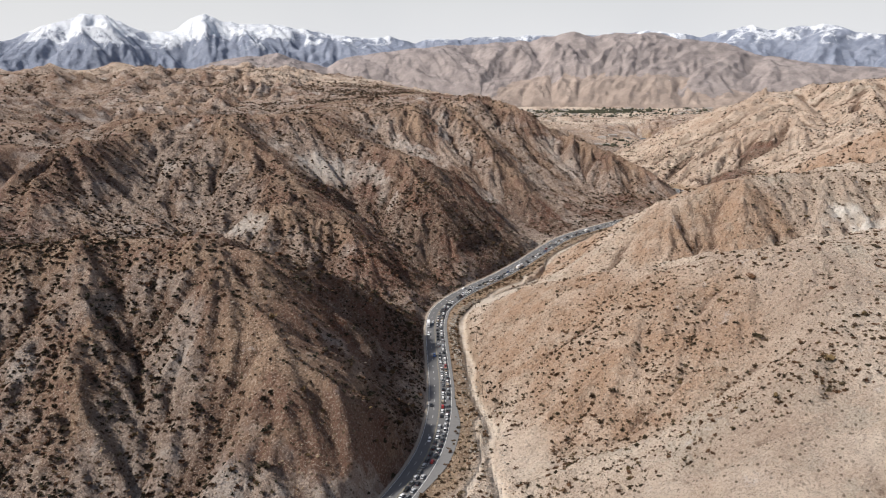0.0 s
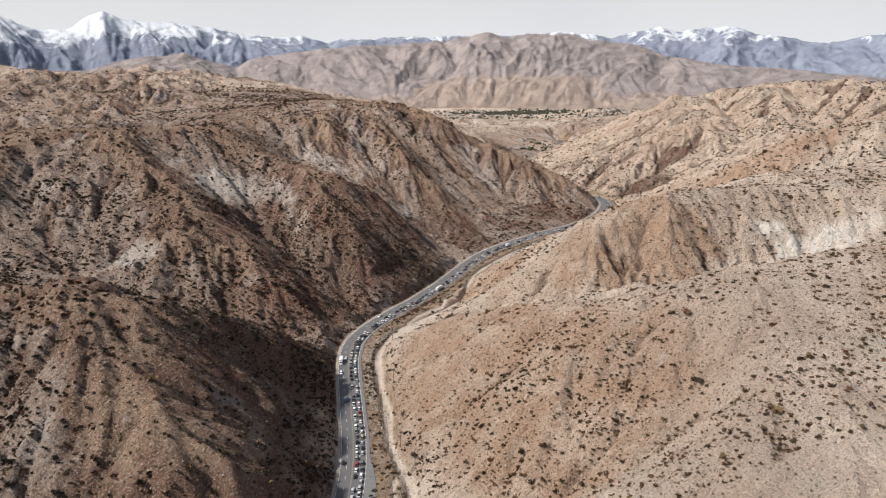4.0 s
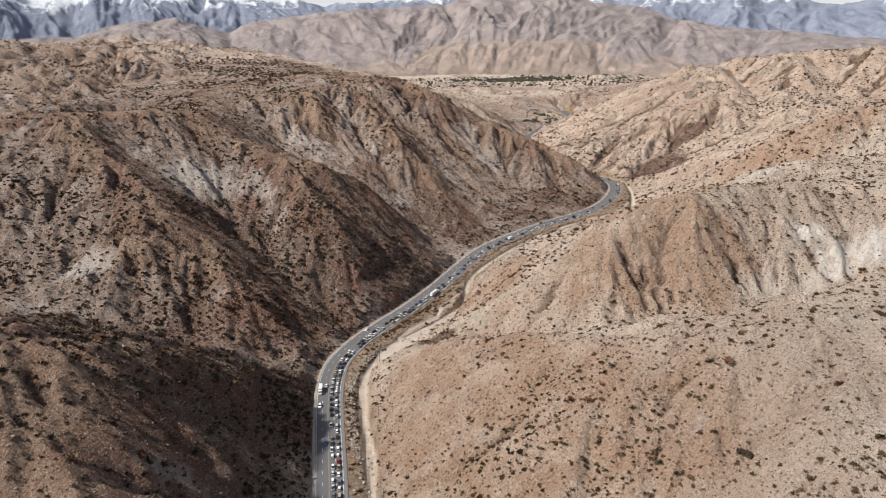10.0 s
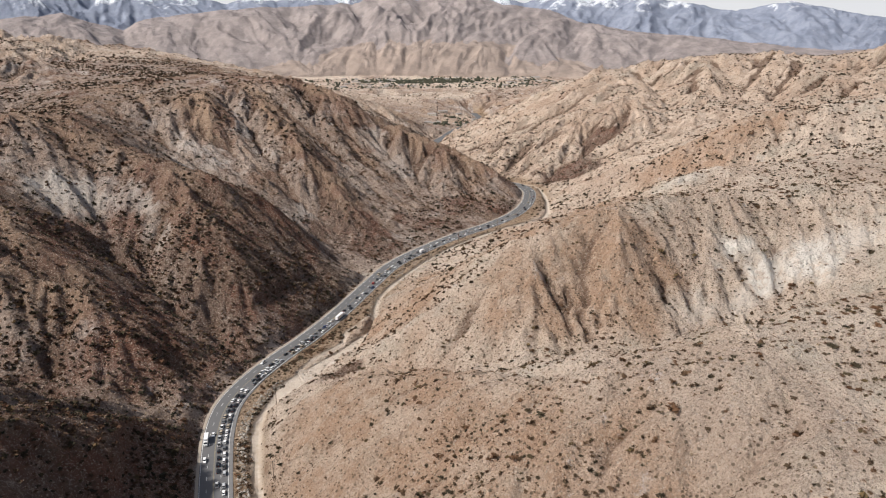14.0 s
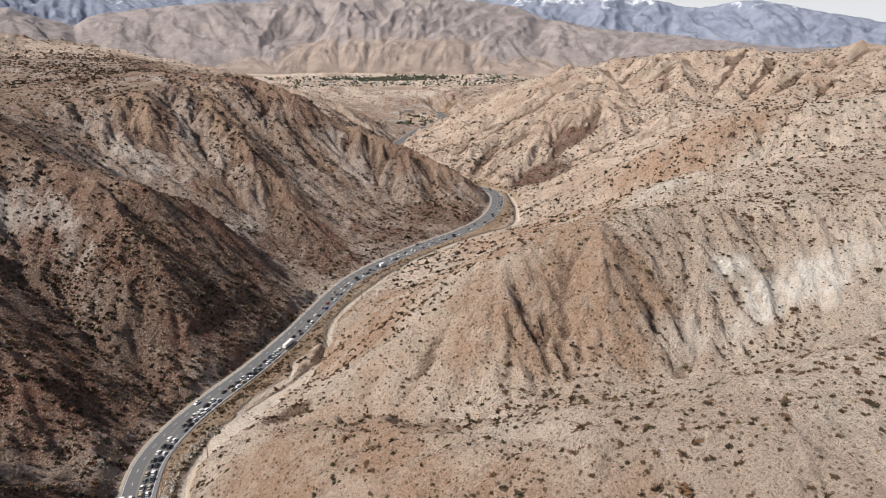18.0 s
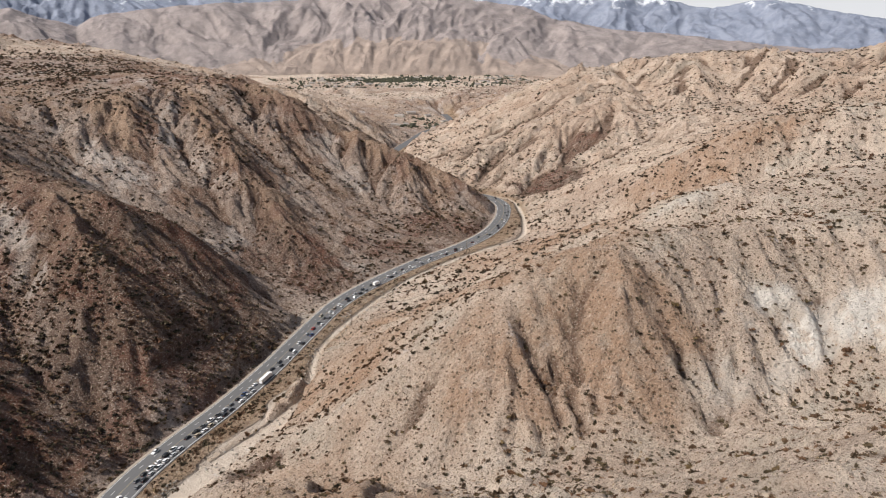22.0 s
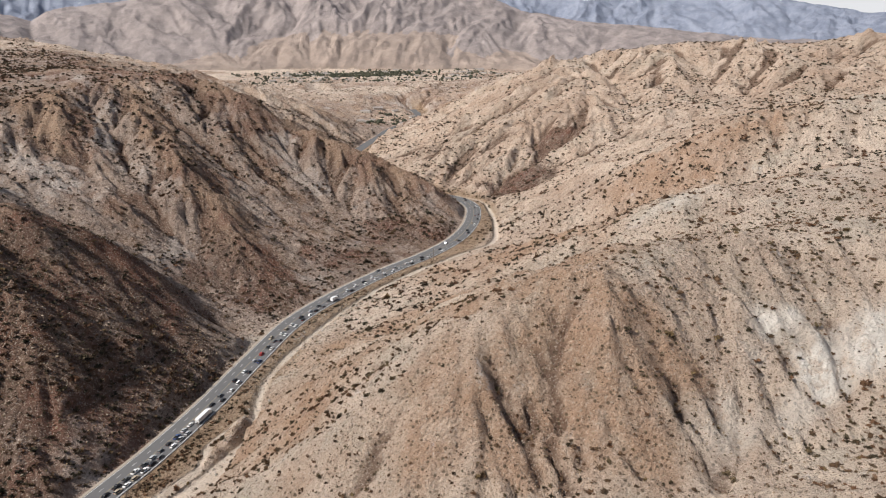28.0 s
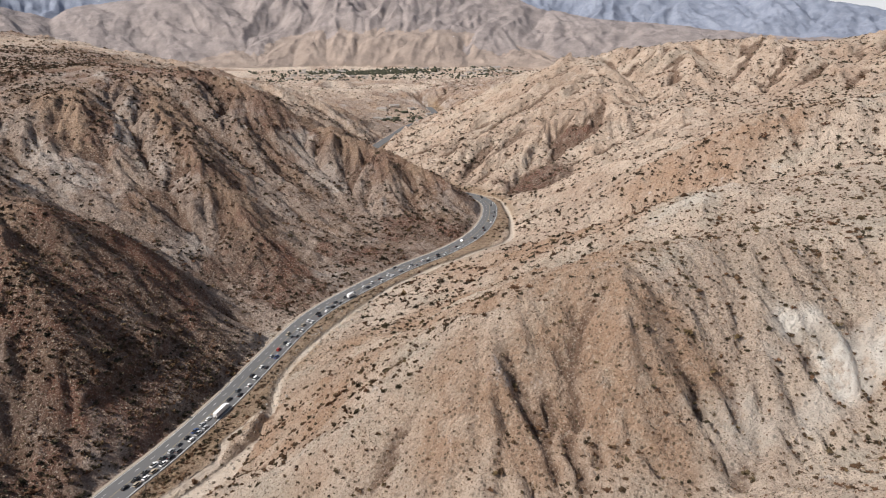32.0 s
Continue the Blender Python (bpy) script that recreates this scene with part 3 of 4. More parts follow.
def make_land():
    z0, x0, y0, cell = near_land()
    k = np.array([1, 4, 6, 4, 1]) / 16.0
    for _ in range(2):
        p = np.pad(z0, 2, mode="edge")
        z0 = sum(k[n] * p[n:n + z0.shape[0], 2:-2] for n in range(5))
        p = np.pad(z0, 2, mode="edge")
        z0 = sum(k[n] * p[2:-2, n:n + z0.shape[1]] for n in range(5))
    X, Y = np.meshgrid(XS, YS)
    # bend the straight slopes a little
    wx, wy = 8 * fractal(X, Y, 90, 3, 3), 8 * fractal(X, Y, 90, 3, 7)
    gx, gy = (X + wx - x0) / cell, (Y + wy - y0) / cell
    i, j = np.clip(gx.astype(int), 0, z0.shape[1] - 2), np.clip(gy.astype(int), 0, z0.shape[0] - 2)
    u, v = np.clip(gx - i, 0, 1), np.clip(gy - j, 0, 1)
    near = (z0[j, i] * (1 - u) + z0[j, i + 1] * u) * (1 - v) + (z0[j + 1, i] * (1 - u) + z0[j + 1, i + 1] * u) * v
    near += 46 * (fractal(X, Y, 270, 3, 33, True) - 0.25) * ease(-X, 190, 420) * ease(Y, 900, 1150) + 10 * fractal(X, Y, 150, 3, 37, True) * ease(X, 600, 760)
    # how far the land stands out from its surroundings
    q = np.pad(z0, 6, mode="edge")
    soft = sum(q[6:-6, n:n + z0.shape[1]] for n in range(13)) / 13
    q = np.pad(soft, 6, mode="edge")
    soft = sum(q[n:n + z0.shape[0], 6:-6] for n in range(13)) / 13
    crest = np.clip((z0 - soft)[j, i] / 9.0, -1, 1)
    sy, sx = np.gradient(near, YS, XS)
    steep = np.hypot(sx, sy)
    dx, dy = sx / (steep + 1e-4), sy / (steep + 1e-4)
    run = ease(steep, 0.02, 0.42)
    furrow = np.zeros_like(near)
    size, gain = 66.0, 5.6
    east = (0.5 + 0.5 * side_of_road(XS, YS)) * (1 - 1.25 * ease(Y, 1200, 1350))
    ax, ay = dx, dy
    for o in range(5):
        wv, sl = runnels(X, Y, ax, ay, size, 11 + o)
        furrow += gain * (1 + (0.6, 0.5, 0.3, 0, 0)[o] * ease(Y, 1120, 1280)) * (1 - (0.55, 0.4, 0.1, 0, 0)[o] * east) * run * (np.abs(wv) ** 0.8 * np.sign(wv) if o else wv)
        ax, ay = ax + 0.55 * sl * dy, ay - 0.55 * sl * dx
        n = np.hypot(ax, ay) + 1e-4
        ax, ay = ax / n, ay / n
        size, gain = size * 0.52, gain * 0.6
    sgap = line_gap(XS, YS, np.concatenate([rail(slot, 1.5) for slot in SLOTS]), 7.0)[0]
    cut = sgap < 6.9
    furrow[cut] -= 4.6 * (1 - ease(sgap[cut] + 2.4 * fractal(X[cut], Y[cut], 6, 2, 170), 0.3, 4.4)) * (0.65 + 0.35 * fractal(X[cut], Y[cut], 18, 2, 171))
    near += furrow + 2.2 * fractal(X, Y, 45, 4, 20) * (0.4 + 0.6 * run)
    near += 0.75 * fractal(X, Y, 9, 3, 25) * (0.35 + 0.65 * run)
    edge = np.minimum(np.minimum(X + 1490, 1750 - X), 2740 - Y)
    away = edge < 420
    far = near.copy()
    far[away] = far_land(X[away], Y[away])
    z = far + (near - far) * ease(edge, 0, 420)
    # chalky bare faces
    chalk = np.zeros_like(z)
    for cx, cy, rx, ry, much in ((366, 638, 28, 21, 1.0), (398, 634, 30, 21, 0.9), (345, 622, 16, 14, 0.5), (440, 640, 36, 20, 0.6), (310, 620, 30, 16, 0.35), (424, 858, 34, 9, 0.5), (470, 868, 30, 8, 0.4), (-140, 900, 40, 30, 0.4), (-195, 735, 22, 14, 0.5)):
        chalk = np.maximum(chalk, much * (1 - ease(np.hypot((X - cx) / rx, (Y - cy) / ry) + 0.9 * fractal(X, Y, 14, 4, 140), 0.3, 1.2)))
    # the road bed and the wash
    gap, at, side = line_gap(XS, YS, ROAD_LINE, 46.0)
    bed = road_z(Y) - 0.25
    z = bed + (z - bed) * np.where(side < 0, ease(gap, 10.5, 23), ease(gap, 12.5, 38))
    z = np.where((side < 0) & (gap < 45), np.minimum(z, bed + (0.72 + 0.9 * (1 - ease(Y, 400, 470))) * np.maximum(gap - 9, 0) + 0.6), z)
    wgap, wat, wside = line_gap(XS, YS, WASH_LINE, 34.0)
    flat = road_z(Y) - 1.7 + 0.5 * fractal(X, Y, 12, 3, 61)
    wide = 2.5 + 1.6 * fractal(X, Y, 34, 2, 60) + 4.6 * ease(-np.abs(Y - 720), -62, -20) - 0.4 * ease(Y, 740, 800)
    shape = ease(wgap, wide, wide + 5 + 2 * fractal(X, Y, 9, 2, 63))
    z = np.where(gap > 10.5, flat + (z - flat) * np.where(wgap < 33.9, shape, 1), z)
    sand = (1 - ease(wgap, wide - 0.5, wide + 2.5)) * (gap > 10.5)
    for track in TRACKS:
        tgap = line_gap(XS, YS, rail(track, 2.0), 8.0)[0]
        sand = np.maximum(sand, 0.85 * (1 - ease(tgap + 1.2 * fractal(X, Y, 11, 2, 67), 1.3, 2.6)) * (gap > 13))
    fan = 1 - ease(np.hypot((X - 47) / 17, (Y - 398) / 40) + 0.8 * fractal(X, Y, 12, 4, 68), 0.5, 1.2)
    sand = np.maximum(sand, 0.55 * fan)
    verge = (1 - ease(gap + 5 * fractal(X, Y, 14, 3, 66), 21, 34)) * (side > 0)
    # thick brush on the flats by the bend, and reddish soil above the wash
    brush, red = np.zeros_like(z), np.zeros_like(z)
    # brush ellipses on the hills' east faces put shade into the ground colour
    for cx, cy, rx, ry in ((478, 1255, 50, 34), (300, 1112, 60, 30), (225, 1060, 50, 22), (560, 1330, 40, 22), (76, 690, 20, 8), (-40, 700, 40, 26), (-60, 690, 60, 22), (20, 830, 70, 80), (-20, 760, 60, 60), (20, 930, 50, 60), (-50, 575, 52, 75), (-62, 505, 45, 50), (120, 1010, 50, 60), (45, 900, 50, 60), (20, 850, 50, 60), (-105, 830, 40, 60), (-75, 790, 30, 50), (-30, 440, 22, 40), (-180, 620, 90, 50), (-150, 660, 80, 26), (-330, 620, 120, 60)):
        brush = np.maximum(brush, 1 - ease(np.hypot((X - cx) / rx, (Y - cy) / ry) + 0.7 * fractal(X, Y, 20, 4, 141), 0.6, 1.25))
    for cx, cy, rx, ry in ((289, 656, 18, 26), (276, 675, 14, 20), (303, 638, 12, 18), (232, 640, 24, 30), (75, 412, 26, 20), (80, 560, 70, 140), (110, 440, 80, 70), (150, 750, 70, 55), (250, 715, 60, 40), (230, 850, 90, 60), (370, 955, 130, 80), (520, 890, 90, 30), (225, 650, 80, 50), (560, 1020, 130, 60)):
        red = np.maximum(red, 1 - ease(np.hypot((X - cx) / rx, (Y - cy) / ry) + 0.45 * fractal(X, Y, 45, 4, 142), 0.55, 1.15))
    red = np.maximum(red, 0.42 * ease(Y, 980, 1200) * ease(-Y, -2500, -2200))
    cover = 0.5 + 0.5 * fractal(X, Y, 130, 3, 150)
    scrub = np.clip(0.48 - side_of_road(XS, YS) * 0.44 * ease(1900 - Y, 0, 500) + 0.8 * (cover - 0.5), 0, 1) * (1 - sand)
    # brush areas, painted shade included, take the darker western ground
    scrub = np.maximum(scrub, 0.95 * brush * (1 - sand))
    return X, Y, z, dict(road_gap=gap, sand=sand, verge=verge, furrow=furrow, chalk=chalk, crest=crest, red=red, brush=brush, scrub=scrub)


def side_of_road(xs, ys):
    """-1 west of the road and 1 east of it."""
    o = np.argsort(ROAD_LINE[:, 1])
    mid = np.interp(ys, ROAD_LINE[o, 1], ROAD_LINE[o, 0])
    return np.clip((xs[None] - mid[:, None]) / 40, -1, 1)


def sheet(name, X, Y, z, marks):
    """One smooth mesh over a grid of points, with its attributes."""
    ny, nx = X.shape
    n = np.arange(ny * nx).reshape(ny, nx)
    faces = np.stack([n[:-1, :-1], n[:-1, 1:], n[1:, 1:], n[1:, :-1]], -1).reshape(-1, 4)
    me = bpy.data.meshes.new(name)
    me.vertices.add(ny * nx)
    me.vertices.foreach_set("co", np.stack([X, Y, z], -1).astype(np.float32).ravel())
    me.loops.add(len(faces) * 4)
    me.loops.foreach_set("vertex_index", faces.astype(np.int32).ravel())
    me.polygons.add(len(faces))
    me.polygons.foreach_set("loop_start", np.arange(0, len(faces) * 4, 4, dtype=np.int32))
    me.polygons.foreach_set("loop_total", np.full(len(faces), 4, dtype=np.int32))
    me.polygons.foreach_set("use_smooth", np.ones(len(faces), dtype=bool))
    me.update(calc_edges=True)
    for name, value in marks.items():
        me.attributes.new(name, "FLOAT", "POINT").data.foreach_set("value", value.astype(np.float32).ravel())
    me.materials.append(MAT_LAND)
    return new(name, me)


def build_ground():
    X, Y, z, marks = make_land()
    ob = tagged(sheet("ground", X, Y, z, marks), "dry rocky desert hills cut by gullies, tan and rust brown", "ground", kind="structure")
    return ob, z, marks


def ground_z(x, y):
    """Height of the land at plan points."""
    x, y = np.asarray(x, float), np.asarray(y, float)
    i, j = np.clip(np.searchsorted(XS, x) - 1, 0, len(XS) - 2), np.clip(np.searchsorted(YS, y) - 1, 0, len(YS) - 2)
    u, v = (x - XS[i]) / (XS[i + 1] - XS[i]), (y - YS[j]) / (YS[j + 1] - YS[j])
    return (LAND_Z[j, i] * (1 - u) + LAND_Z[j, i + 1] * u) * (1 - v) + (LAND_Z[j + 1, i] * (1 - u) + LAND_Z[j + 1, i + 1] * u) * v


GROUND, LAND_Z, LAND_MARKS = build_ground()


def build_ranges():
    """Three ranges one behind the other, on a fan of points."""
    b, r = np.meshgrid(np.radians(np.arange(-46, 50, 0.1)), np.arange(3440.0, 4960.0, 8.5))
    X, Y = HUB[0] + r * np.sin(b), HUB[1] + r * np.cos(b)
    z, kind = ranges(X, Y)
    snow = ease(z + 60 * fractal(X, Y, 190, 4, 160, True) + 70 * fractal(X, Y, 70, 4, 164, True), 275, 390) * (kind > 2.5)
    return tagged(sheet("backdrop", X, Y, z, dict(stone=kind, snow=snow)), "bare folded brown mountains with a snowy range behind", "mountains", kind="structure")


build_ranges()


def ribbon(name, line, left, right, lift, material, label, parent=None, start=0, end=None):
    """A strip along a line between two offsets (right is positive), with a small thickness."""
    p = line[start:end]
    way = np.gradient(p[:, :2], axis=0)
    way /= np.linalg.norm(way, axis=1)[:, None]
    nrm = np.stack([way[:, 1], -way[:, 0]], 1)
    lo, hi = (np.broadcast_to(v if np.ndim(v) == 0 else v[start:end], len(p)) for v in (left, right))
    z = road_z(p[:, 1]) + lift
    a, b = p[:, :2] + nrm * lo[:, None], p[:, :2] + nrm * hi[:, None]
    v = np.concatenate([np.c_[a, z - 0.5], np.c_[a, z], np.c_[b, z], np.c_[b, z - 0.5]])
    m = len(p)
    f = [(r * m + i, r * m + i + 1, (r + 1) * m + i + 1, (r + 1) * m + i) for r in range(3) for i in range(m - 1)]
    me = bpy.data.meshes.new(name)
    me.from_pydata(v.tolist(), [], [q[::-1] for q in f])
    me.materials.append(material)
    ob = new(name, me)
    ob.parent = parent
    return tagged(ob, label)


ROAD_RIGHT = 8.0 + 1.6 * (1 - ease(ROAD_LINE[:, 1], 640, 740)) + 5.0 * (1 - ease(np.abs(ROAD_LINE[:, 1] - 425), 15, 65))
ROAD_OB = tagged(ribbon("road", ROAD_LINE, -9.2, ROAD_RIGHT, 0.05, MAT_ROAD, "grey asphalt highway with four lanes winding through the canyon"), category="road", kind="structure")


# ---- road paint and gravel edges ----
def offset_line(off, line=ROAD_LINE):
    way = np.gradient(line[:, :2], axis=0)
    way /= np.linalg.norm(way, axis=1)[:, None]
    return line[:, :2] + np.stack([way[:, 1], -way[:, 0]], 1) * np.asarray(off)[..., None] if np.ndim(off) else line[:, :2] + np.stack([way[:, 1], -way[:, 0]], 1) * off


def part(name, bm, mat, parent, label=""):
    me = bpy.data.meshes.new(name)
    bm.to_mesh(me)
    bm.free()
    for m in mat if isinstance(mat, (list, tuple)) else [mat]:
        me.materials.append(m)
    ob = new(name, me)
    ob.parent = parent
    return tagged(ob, label)


NEAR_END = int(np.argmax(ROAD_LINE[:, 1] > 1330))
NEAR_START = int(np.argmax(ROAD_LINE[:, 1] > 300))
for name, a, b, mat, label in (("edge_line", -8.75, -8.5, MAT_WHITE_LINE, "white painted edge line"), ("edge_line", 7.0, 7.25, MAT_WHITE_LINE, "white painted edge line"),
                               ("centre_line", -1.3, -1.1, MAT_YELLOW_LINE, "yellow painted centre line"), ("centre_line", -0.9, -0.7, MAT_YELLOW_LINE, "yellow painted centre line")):
    ribbon(name, ROAD_LINE, a, b, 0.062, mat, label, ROAD_OB, NEAR_START, NEAR_END)

ribbon("shoulder", ROAD_LINE, 7.3, ROAD_RIGHT - 0.05, 0.058, MAT_SHOULDER, "pale worn asphalt shoulder", ROAD_OB, NEAR_START, NEAR_END)
ribbon("gravel_berm", ROAD_LINE, -11.0, -9.15, 0.02, MAT_GRAVEL, "pale gravel edge of the road", ROAD_OB, NEAR_START, NEAR_END)

dash = bpy.data.meshes.new("lane_dash")
dash.from_pydata([(-0.1, -1.7, 0), (0.1, -1.7, 0), (0.1, 1.7, 0), (-0.1, 1.7, 0), (-0.1, -1.7, -0.02), (0.1, -1.7, -0.02), (0.1, 1.7, -0.02), (-0.1, 1.7, -0.02)], [], [(0, 1, 2, 3), (4, 5, 1, 0), (5, 6, 2, 1), (6, 7, 3, 2), (7, 4, 0, 3)])
dash.materials.append(MAT_WHITE_LINE)


def along(off, s, line=ROAD_LINE):
    """Plan place and heading (degrees, 0 is +y, left is positive) at a distance along the road."""
    i = min(int(s / 4.0), len(line) - 2)
    u = s / 4.0 - i
    p, d = line[i, :2] * (1 - u) + line[i + 1, :2] * u, line[i + 1, :2] - line[i, :2]
    d = d / np.linalg.norm(d)
    q = p + np.array([d[1], -d[0]]) * off
    return float(q[0]), float(q[1]), math.degrees(math.atan2(-d[0], d[1]))


for lane in (-4.8, 3.05):
    for k in range(int(NEAR_START * 4 / 12), int(NEAR_END * 4 / 12)):
        x, y, turn = along(lane, k * 12.0)
        ob = new("lane_dash", dash)
        ob.matrix_world = pose(x, y, float(road_z(y)) + 0.066, 0, 0, turn)
        ob.parent = ROAD_OB


# ---- vehicles ----
def loft(sections, caps=True):
    """A skin over closed rings of points."""
    bm = bmesh.new()
    rings = [[bm.verts.new(p) for p in ring] for ring in sections]
    for a, b in zip(rings, rings[1:]):
        for k in range(len(a)):
            bm.faces.new((a[k], a[(k + 1) % len(a)], b[(k + 1) % len(a)], b[k]))
    if caps:
        bm.faces.new(rings[0][::-1])
        bm.faces.new(rings[-1])
    bmesh.ops.recalc_face_normals(bm, faces=bm.faces)
    return bm


def side_ring(y, half, lo, hi, round_=0.12):
    return [(-half, y, lo), (-half, y, hi - round_), (-half + round_, y, hi), (half - round_, y, hi), (half, y, hi - round_), (half, y, lo)]


def wheel_bm(r=0.34, w=0.22):
    bm = bmesh.new()
    bmesh.ops.create_cone(bm, cap_ends=True, segments=14, radius1=r, radius2=r, depth=w, matrix=Matrix.Rotation(radians(90), 4, "Y"))
    bmesh.ops.bevel(bm, geom=[e for e in bm.edges if e.is_boundary or len(e.link_faces) == 2 and e.calc_face_angle(0) > 1.2], offset=0.04, segments=1, affect="EDGES")
    return bm


def rim_bm(r=0.2, w=0.235):
    bm = bmesh.new()
    bmesh.ops.create_cone(bm, cap_ends=True, segments=10, radius1=r, radius2=r * 0.8, depth=w, matrix=Matrix.Rotation(radians(90), 4, "Y"))
    return bm


def block(size, at, bevel=0.04):
    bm = bmesh.new()
    bmesh.ops.create_cube(bm, size=1, matrix=Matrix.Translation(at) @ Matrix.Diagonal((*size, 1)))
    if bevel:
        bmesh.ops.bevel(bm, geom=list(bm.edges), offset=bevel, segments=1, affect="EDGES")
    return bm


TYRE = bpy.data.meshes.new("tyre")
RIM = bpy.data.meshes.new("rim")
for me, bm, mat in ((TYRE, wheel_bm(), MAT_TYRE), (RIM, rim_bm(), MAT_CHROME)):
    bm.to_mesh(me)
    bm.free()
    me.materials.append(mat)


def add_wheels(car, half, front, rear):
    for y in (front, rear):
        for x in (-half, half):
            w = new("wheel", TYRE)
            w.location = (x, y, 0.34)
            w.parent = car
            r = new("rim", RIM)
            r.parent = w


# length, half width, body height, cabin front/back at belt and roof, roof height; y is the way ahead
SHAPES = {
    "sedan": (4.8, 0.92, 0.98, (0.95, 0.25, -1.15, -1.85), 1.46),
    "hatchback": (4.2, 0.89, 0.98, (0.95, 0.3, -1.6, -2.0), 1.5),
    "sport_utility": (4.9, 0.97, 1.1, (1.0, 0.45, -2.05, -2.35), 1.78),
    "pickup": (5.6, 0.98, 1.1, (1.2, 0.7, -0.6, -0.85), 1.82),
    "van": (5.1, 0.99, 1.1, (1.9, 1.25, -2.35, -2.5), 1.95),
}


def make_car(kind, hue):
    length, half, belt, (c0, c1, c2, c3), roof = SHAPES[kind]
    paint, h = PAINTS[hue], length / 2
    car = new({"sport_utility": "car", "sedan": "car", "hatchback": "car", "pickup": "pickup_truck", "van": "van"}[kind])
    nose = belt - 0.22
    part("body", loft([side_ring(-h, half * 0.86, 0.42, belt - 0.12), side_ring(-h + 0.18, half, 0.3, belt - 0.02), side_ring(c3, half, 0.26, belt), side_ring(c0, half, 0.26, belt), side_ring(h - 0.5, half, 0.28, nose + 0.06), side_ring(h - 0.08, half * 0.92, 0.34, nose - 0.08), side_ring(h, half * 0.8, 0.42, nose - 0.25)]), paint, car)
    a, b = half * 0.97, half * 0.8
    glass = [[(-a, c0, belt - 0.02), (a, c0, belt - 0.02), (a, c3, belt - 0.02), (-a, c3, belt - 0.02)], [(-b, c1, roof - 0.05), (b, c1, roof - 0.05), (b, c2, roof - 0.05), (-b, c2, roof - 0.05)]]
    part("window_band", loft(glass), MAT_GLASS, car, "dark tinted windows")
    part("roof", loft([[(-b - 0.02, c1 + 0.06, roof - 0.09), (b + 0.02, c1 + 0.06, roof - 0.09), (b + 0.02, c2 - 0.06, roof - 0.09), (-b - 0.02, c2 - 0.06, roof - 0.09)], [(-b + 0.1, c1 - 0.06, roof), (b - 0.1, c1 - 0.06, roof), (b - 0.1, c2 + 0.06, roof), (-b + 0.1, c2 + 0.06, roof)]]), paint, car)
    if kind == "pickup":
        part("load_bed", block((half * 1.7, 1.7, 0.06), (0, -h + 1.05, belt + 0.01), 0.01), MAT_TYRE, car, "black open load bed")
    for x in (-half * 0.66, half * 0.66):
        part("headlight", block((0.34, 0.1, 0.14), (x, h - 0.1, nose - 0.18), 0.02), MAT_LAMP, car, "clear headlight")
        part("tail_light", block((0.26, 0.08, 0.16), (x * 1.1, -h + 0.03, belt - 0.28), 0.02), MAT_REDLAMP, car, "red tail light")
    add_wheels(car, half - 0.08, h - 0.92, -h + 0.95)
    nice = {"sedan": "sedan", "hatchback": "hatchback", "sport_utility": "sport utility car", "pickup": "pickup truck", "van": "passenger van"}[kind]
    return tagged(car, f"{hue} {nice} with dark windows on the asphalt road", "pickup truck" if kind == "pickup" else "van" if kind == "van" else "car", "vehicles on the highway")


CARS = {}


def put_car(kind, hue, off, s, back=False):
    x, y, turn = along(off, s)
    m = pose(x, y, float(road_z(y)) + 0.05, 0, 0, turn + (180 if back else 0))
    if (kind, hue) in CARS:
        copy_thing(CARS[kind, hue], m)
    else:
        CARS[kind, hue] = make_car(kind, hue)
        CARS[kind, hue].matrix_world = m


def make_truck(trailer_hue, length, label):
    truck = new("truck")
    part("cab", loft([side_ring(length / 2 - 2.3, 1.2, 0.5, 2.9), side_ring(length / 2 - 1.0, 1.2, 0.5, 2.95), side_ring(length / 2 - 0.5, 1.18, 0.5, 1.9), side_ring(length / 2, 1.1, 0.55, 1.5)]), PAINTS["white"], truck, "white truck cab")
    part("windscreen", loft([[(-1.05, length / 2 - 0.94, 2.75), (1.05, length / 2 - 0.94, 2.75), (1.05, length / 2 - 0.45, 1.95), (-1.05, length / 2 - 0.45, 1.95)], [(-1.05, length / 2 - 0.9, 2.8), (1.05, length / 2 - 0.9, 2.8), (1.05, length / 2 - 0.4, 1.98), (-1.05, length / 2 - 0.4, 1.98)]]), MAT_GLASS, truck, "dark windscreen")
    part("trailer_box", block((2.5, length - 3.1, 2.75), (0, -1.45, 2.45), 0.06), PAINTS[trailer_hue], truck, "plain white trailer box")
    part("chassis", block((1.1, length - 1.2, 0.3), (0, -0.2, 0.85), 0.02), MAT_TYRE, truck, "black chassis")
    for y in (length / 2 - 1.1, length / 2 - 3.2, -length / 2 + 2.2, -length / 2 + 1.1):
        for x in (-1.05, 1.05):
            w = new("wheel", TYRE)
            w.location, w.scale = (x, y, 0.5), (1.4, 1.47, 1.47)
            w.parent = truck
            r = new("rim", RIM)
            r.parent = w
    return tagged(truck, label, "truck", "vehicles on the highway")


